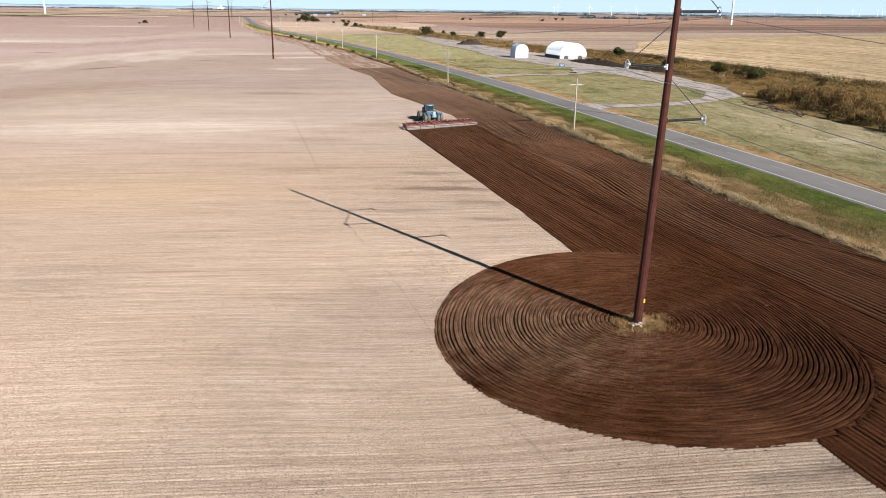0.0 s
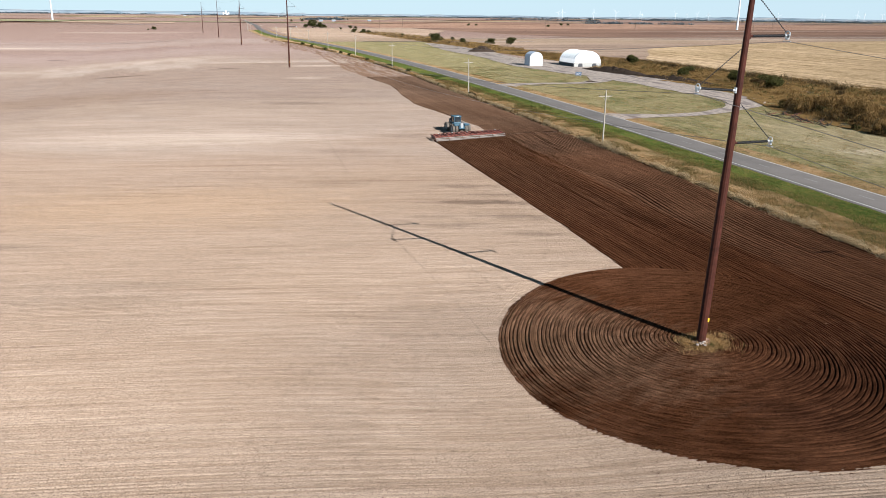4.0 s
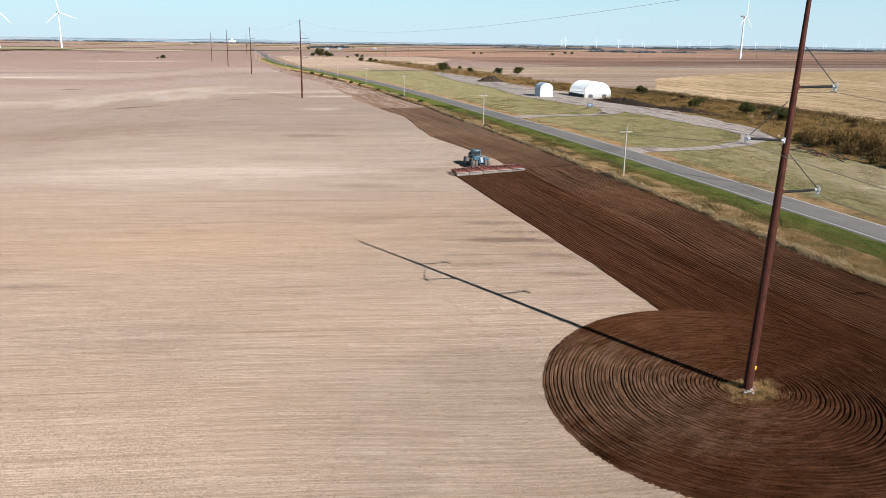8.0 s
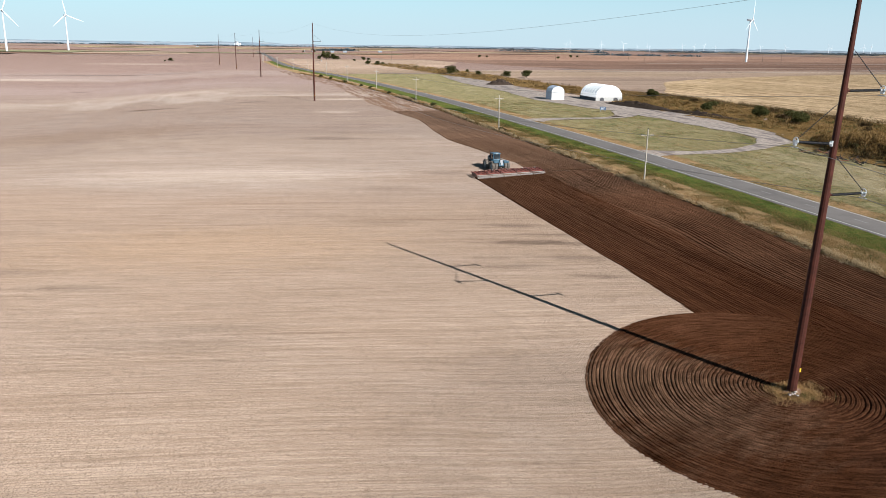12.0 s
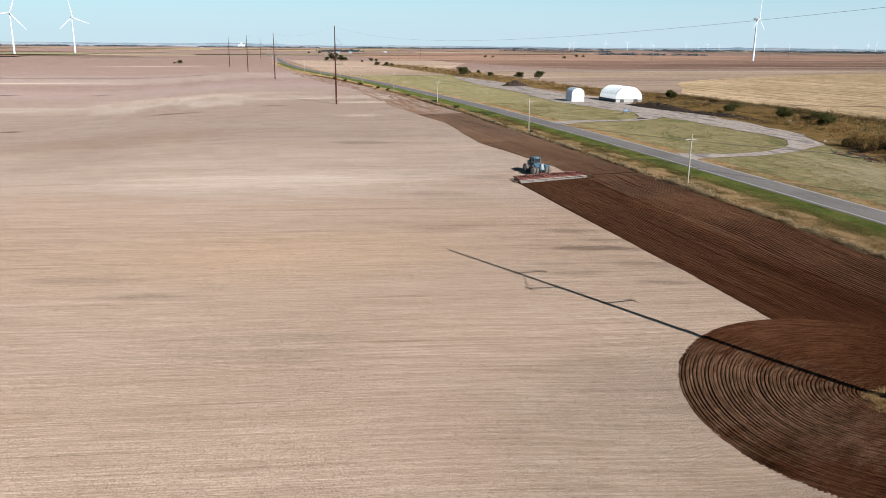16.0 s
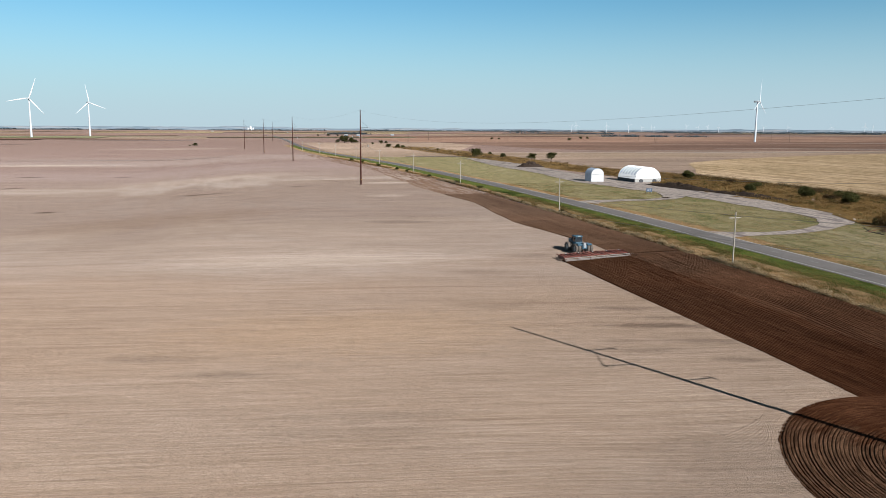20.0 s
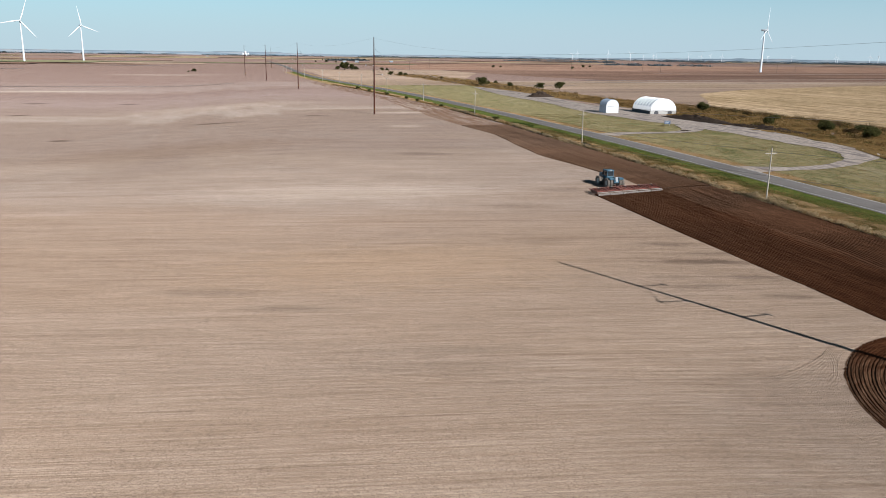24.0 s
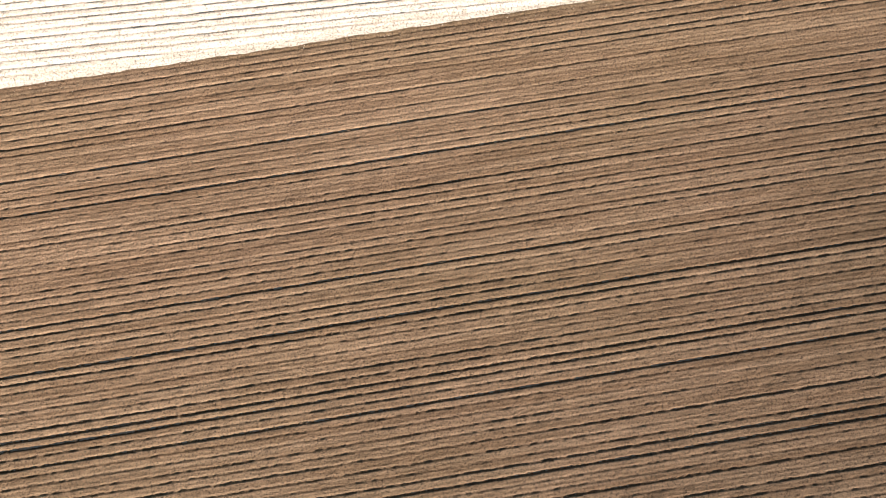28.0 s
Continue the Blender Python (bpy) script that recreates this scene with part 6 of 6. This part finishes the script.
for n_, (kind, x, y, k) in enumerate(SHRUBS):
    m = pose(x, y, ground_z(x, y) + 0.05, 0, 0, 77 * n_) @ Matrix.Diagonal((k, k, k, 1))
    if kind in used:
        o = copy_thing(shrubs[kind], m)
    else:
        o = shrubs[kind]
        used.add(kind)
    o.matrix_world = m

# tall bleached weeds heaped along the edge of the tilled strip, with darker growth at their foot
rv = np.random.RandomState(79)
pale_, dark_, gold_ = [], [], []
for k in range(2600):
    y = rv.uniform(-60, 330)
    run_ = float(vnoise(np.array(y * 0.11), np.array(0.0), 80) + 0.45 * vnoise(np.array(y * 0.6), np.array(3.0), 81))
    x = float(strip_right(y)) + 0.5 * float(vnoise(np.array(y * 0.25), np.array(7.0), 83)) - 0.25
    z = ground_z(x, y)
    w = rv.uniform(0.25, 0.55)
    if k % 2 and run_ > 0.5:
        hgt = rv.uniform(0.55, 1.25) * (0.35 + 0.8 * run_)
        pale_.append(((x + rv.normal(0.15, 0.2), y, z + 0.12 + hgt * 0.5), (w, w * 1.5, hgt * 0.55)))
    if k % 4 == 0:
        hgt = rv.uniform(0.4, 1.0) * (1.25 - 0.55 * run_)
        dark_.append(((x + rv.uniform(-0.45, 0.5), y, z + 0.1 + hgt * 0.35), (w * 1.2, w * 1.9, hgt * 0.5)))
    hgt = rv.uniform(0.35, 0.75)
    gold_.append(((x + rv.uniform(0.7, 1.0) ** 2 * rv.uniform(0.5, 5.5), y, z + 0.1 + hgt * 0.25), (w * 1.8, w * 2.6, hgt * 0.35)))
tagged(triangles("dry_weeds", leaf_cloud(rv, 120000, pale_, 0.036, 1.8), m_pale_straw), "bleached tall weeds heaped along the tilled edge", "weeds", kind="stuff")
tagged(triangles("dry_weeds", leaf_cloud(rv, 30000, dark_, 0.05, 1.5), m_leaf_brown), "dark weeds along the tilled edge", "weeds", kind="stuff")
tagged(triangles("verge_grass", leaf_cloud(rv, 50000, gold_, 0.038, 2.0), m_straw), "golden bunch grass on the verge", "grass", kind="stuff")
x, y = scatter(7000, lambda y: strip_right(y) - 0.6, lambda y: strip_right(y) + 1.4, -60, 230, 81, 0.26)
tufts("dry_weeds", x, y, 0.42, 0.022, 12, m_pale_straw, "pale dry weeds along the tilled edge", 82, 0.3)
x, y = scatter(2600, lambda y: strip_right(y) - 0.5, lambda y: strip_right(y) + 2.4, 230, 640, 83, 0.1)
tufts("dry_weeds", x, y, 0.7, 0.10, 6, m_straw, "dry weeds along the tilled edge", 84, 0.3)
x, y = scatter(10000, lambda y: strip_right(y) + 0.6, lambda y: road_x(y) - 9.0, -40, 230, 85, 0.0)
tufts("verge_grass", x, y, 0.34, 0.018, 14, m_verge, "tan grass tufts on the verge", 86, 0.7)
x, y = scatter(12000, lambda y: strip_right(y) + 2.0, lambda y: road_x(y) - 9, -40, 260, 87, 0.1)
tufts("verge_grass", x, y, 0.26, 0.022, 12, m_blade, "green grass tufts on the verge", 88, 0.6)
x, y = scatter(16000, lambda y: road_x(y) - 12.6, lambda y: road_x(y) - 4.6, -60, 260, 89, 0.03)
tufts("verge_grass", x, y, 0.2, 0.025, 10, m_blade, "short green roadside grass", 90, 0.35)
x, y = scatter(5000, lambda y: road_x(y) + 4.6, lambda y: road_x(y) + 9.5, -60, 300, 91, 0.02)
tufts("verge_grass", x, y, 0.25, 0.04, 6, m_straw, "dry tufts beyond the road", 92, 0.35)
x, y = scatter(16000, lambda y: road_x(y) + 9, lambda y: 110 + 0 * y, -20, 300, 93, 0.05)
tufts("lot_grass", x, y, 0.13, 0.06, 5, m_olive, "olive tufts in the mown lot", 94, 0.5)
x, y = scatter(12000, lambda y: road_x(y) + 9, lambda y: 112 + 0 * y, -20, 300, 95, 0.1)
tufts("lot_grass", x, y, 0.14, 0.06, 5, m_straw, "dry tufts in the mown lot", 96, 0.5)


def prairie_left(y):
    return np.interp(y, [30, 60, 110, 130, 150, 165, 200, 260, 330, 420], [112, 108, 110, 112, 124, 127, 132, 132, 143, 142])


def prairie_right(y):
    return np.interp(y, [0, 300, 335, 420, 1000], [186, 188, 190, 170, 190])


def low_growth(name, count, leaves, x0, x1, y0, y1, hgt, rad, size, material, label, seed):
    """Low uneven growth: leaves over many small lumps."""
    x, y = scatter(count, x0, x1, y0, y1, seed, 0.05)
    r = np.random.RandomState(seed + 1)
    lumps = []
    for a, c in zip(x, y):
        h = hgt * r.uniform(0.4, 1.3)
        w = rad * r.uniform(0.5, 1.4)
        lumps.append(((a, c, ground_z(a, c) + 0.1 + h * 0.3), (w, w * r.uniform(0.7, 1.6), h * 0.8)))
    tagged(triangles(name, leaf_cloud(r, leaves, lumps, size * 0.62, 2.3), material), label, "rough grass", kind="stuff")


low_growth("prairie_grass", 3000, 110000, prairie_left, prairie_right, 20, 420, 1.0, 1.8, 0.15, m_rusty, "russet tall prairie grass", 97)
low_growth("prairie_grass", 1500, 60000, prairie_left, prairie_right, 20, 420, 0.8, 1.7, 0.15, m_straw, "tan tall prairie grass", 99)
low_growth("prairie_grass", 420, 18000, prairie_left, prairie_right, 60, 330, 1.3, 1.6, 0.15, m_leaf, "olive weeds in the prairie grass", 103)
low_growth("prairie_grass", 1100, 44000, lambda y: prairie_right(y) - 13, lambda y: prairie_right(y) - 1, 20, 340, 1.6, 2.0, 0.14, m_leaf_brown, "dark brown weeds along the stubble field", 105)
low_growth("prairie_grass", 900, 16000, 142, 178, 420, 1000, 1.0, 2.4, 0.25, m_straw, "tan tall prairie grass", 101)
low_growth("prairie_grass", 400, 8000, 145, 180, 420, 1000, 1.3, 2.2, 0.25, m_leaf_brown, "brown weeds in the prairie grass", 107)

# brush bank beyond the lot; shaded body and sunlit tops are set by leaf colour
r = np.random.RandomState(110)
brush, tops, crest = [], [], []
for k in range(330):
    y = r.uniform(44, 134)
    u = r.uniform(0, 1) ** 0.8
    x0 = float(np.interp(y, [44, 76, 87, 95, 112, 134], [103, 104, 106, 105, 110, 110]))
    x = x0 + u * 26
    swell = 0.55 + 0.9 * float(vnoise(np.array(x * 0.11), np.array(y * 0.11), 117))
    hgt = (1.5 + 3.0 * math.sin(math.pi * min(1, 0.18 + u * 0.75))) * swell * r.uniform(0.6, 1.1)
    w = r.uniform(0.9, 2.2)
    z = ground_z(x, y)
    brush.append(((x, y, z + hgt * 0.36), (w, w * r.uniform(0.7, 1.4), hgt * 0.46)))
    tops.append(((x + 0.4, y - 0.3, z + hgt * 0.78), (w * 0.85, w * 0.85, hgt * 0.26)))
    if k % 3 == 0:
        crest.append(((x + 0.5, y - 0.3, z + hgt * 0.95), (w * 0.6, w * 0.6, hgt * 0.22)))
tagged(triangles("brush_bank", leaf_cloud(r, 64000, brush, 0.10, 2.0), m_leaf_brown), "tangled brown brush bank, its shaded body coloured dark", "brush", kind="stuff")
tagged(triangles("brush_bank", leaf_cloud(r, 26000, brush[::4], 0.11, 1.6), m_leaf), "olive green growth in the brush bank", "brush", kind="stuff")
tagged(triangles("brush_bank", leaf_cloud(r, 62000, tops, 0.085, 2.6), m_rusty), "russet brush tops, coloured paler as sunlit", "brush", kind="stuff")
tagged(triangles("brush_bank", leaf_cloud(r, 26000, crest, 0.075, 3.0), m_straw), "dry plumes over the brush bank, coloured golden as sunlit", "brush", kind="stuff")
# dark dead branches at the foot of the bank
m_char = plain("charred_wood", (0.024, 0.0192, 0.016), 0.9, 0, 0.4)
m_redwood = plain("red_brown_wood", (0.16, 0.056, 0.036), 0.9, 0, 0.3)
for k in range(46):
    x, y = r.uniform(101.5, 108), r.uniform(98, 124)
    a = r.uniform(0, math.pi)
    ln = r.uniform(1.2, 4.5)
    z = ground_z(x, y) + 0.2
    bm = bmesh.new()
    e = Vector((x + ln * math.cos(a), y + ln * math.sin(a), z + r.uniform(0.0, 1.0)))
    tube(bm, (x, y, z), e, r.uniform(0.06, 0.16), 0.03, 6)
    tube(bm, Vector((x, y, z)).lerp(e, 0.5), e + Vector((r.uniform(-1, 1), r.uniform(-1, 1), 0.5)), 0.05, 0.015, 5)
    tagged(part("dead_branch", rounded(bm), m_redwood if k % 6 == 0 else m_char, None), "dark dead branch lying at the brush bank", "branch", "dead branches")

# grass round the foot of the near steel pole
x, y = r.normal(0.3, 1.05, 900), r.normal(-0.1, 0.8, 900)
keep = vnoise(x * 1.5 + 9, y * 1.5 + 4, 120) > 0.47
x, y = x[keep], y[keep]
tufts("pole_grass", x, y, 0.36, 0.014, 22, m_mound, "pale dry grass round the pole foot", 113, 0.22)
x, y = r.normal(0.3, 1.2, 160), r.normal(-0.1, 0.9, 160)
tufts("pole_grass", x, y, 0.26, 0.016, 14, m_verge, "brown dry grass round the pole foot", 118, 0.25)
x, y = r.normal(0.6, 0.45, 40), r.normal(-0.9, 0.3, 40)
tufts("pole_grass", x, y, 0.36, 0.022, 18, m_blade, "green grass at the pole foot", 114, 0.16)
rr, th = np.meshgrid(np.linspace(0, 1, 20), np.linspace(0, 2 * math.pi, 90), indexing="ij")
uneven = 0.62 + 0.75 * vnoise(np.cos(th) * 2.2 + 5, np.sin(th) * 2.2 + 5, 116) + 0.25 * (vnoise(th * 9, th * 0, 119) - 0.5)
X, Y = rr * 2.3 * uneven * np.cos(th) + 0.3, rr * 1.8 * uneven * np.sin(th)
structure(grid_mesh("pole_mound", X, Y, land(X, Y) - 0.06 + 0.42 * (1 - rr ** 2) * (0.5 + 0.8 * vnoise(X * 1.6, Y * 1.6, 115)), m_brown), "small grassy mound round the pole", "soil")
x, y = r.normal(-0.6, 0.25, 7), r.normal(-0.75, 0.2, 7)
for k in range(7):
    bm = bmesh.new()
    bmesh.ops.create_icosphere(bm, subdivisions=2, radius=0.16)
    for v in bm.verts:
        v.co *= 0.8 + 0.5 * noise.noise(v.co * 5 + Vector((k, 0, 0)))
        v.co.z *= 0.6
    ob = part("pale_stone", bm, m_gravel, None)
    ob.matrix_world = pose(x[k], y[k], 0.38, 0, 0, 50 * k)
    tagged(ob, "pale stone in the grass at the pole", "stone", "stones at the pole")

# far woods and farm clumps; distance haze is put into the leaf colour
rw = np.random.RandomState(140)
m_wood_far = leafy("far_woodland_hazed", [(0.0, (0.085, 0.11, 0.125)), (0.5, (0.105, 0.13, 0.145)), (1.0, (0.125, 0.148, 0.16))])
for ang0, ang1, d0, d1, hgt, cnt in ((19, 27, 3000, 3150, 9, 80), (26, 33, 2300, 2420, 7, 40), (30, 44, 3700, 3900, 10, 130), (-24, -4, 4300, 4500, 11, 190), (6, 8.5, 2550, 2650, 10, 40), (-2, 6, 4200, 4400, 10, 70), (9, 22, 4300, 4500, 11, 150), (20, 50, 4400, 4600, 13, 240)):
    lumps = []
    for k in range(cnt):
        a, d = radians(rw.uniform(ang0, ang1)), rw.uniform(d0, d1)
        x, y = d * math.sin(a), d * math.cos(a)
        h = hgt * rw.uniform(0.2, 0.65)
        lumps.append(((x, y, ground_z(x, y) + h * 0.5), (rw.uniform(8, 30), rw.uniform(5, 12), h * 0.55)))
    tagged(triangles("far_woods", leaf_cloud(rw, 26 * cnt, lumps, 2.2), m_wood_far), "line of far trees tinted blue-grey as haze", "woods", kind="stuff")

# far H-frame and single poles, a grain store and farm roofs on the horizon
for x, y, hh in ((560, 1330, 17), (760, 1420, 20), (800, 1425, 20), (980, 1290, 20), (1015, 1280, 20), (330, 1500, 18), (240, 1290, 16), (700, 1250, 15)):
    bm = bmesh.new()
    tube(bm, (0, 0, -0.3), (0, 0, hh), 0.3, 0.2, 8)
    box(bm, -2.2, 2.2, -0.12, 0.12, hh * 0.86, hh * 0.86 + 0.3, 0.02)
    ob = tagged(part("line_pole", bm, m_bark, None), "dark far power line pole on the plain", "power pole", "far line poles")
    ob.matrix_world = pose(x, y, ground_z(x, y), 0, 0, 25)
store = tagged(empty("grain_store", 60, 4300), "white far grain store on the horizon", "grain store")
for k in range(4):
    bm = bmesh.new()
    tube(bm, (k * 9 - 14, 0, 0), (k * 9 - 14, 0, 13), 4, 4, 18)
    tube(bm, (k * 9 - 14, 0, 13), (k * 9 - 14, 0, 16), 4, 1, 18)
    part("silo", rounded(bm), m_turbine, store)
bm = bmesh.new()
box(bm, -5, 4, -6, 6, 0, 24, 0.4)
part("head_house", bm, m_turbine, store)
for x, y in ((262, 2180), (300, 2200), (-120, 3300), (-900, 2900), (420, 2300)):
    house = tagged(empty("farm_building", x, y), "small pale far farm building", "building", "far farm buildings")
    bm = bmesh.new()
    box(bm, -5, 5, -3.5, 3.5, 0, 3, 0.05)
    part("wall", bm, m_sheet, house)
    bm = bmesh.new()
    v = [bm.verts.new(p) for p in ((-5.4, -3.9, 3), (5.4, -3.9, 3), (5.4, 3.9, 3), (-5.4, 3.9, 3), (-5.4, 0, 4.8), (5.4, 0, 4.8))]
    for f in ((0, 1, 5, 4), (2, 3, 4, 5), (0, 4, 3), (1, 2, 5), (0, 3, 2, 1)):
        bm.faces.new([v[q] for q in f])
    part("roof", bm, m_slab, house)
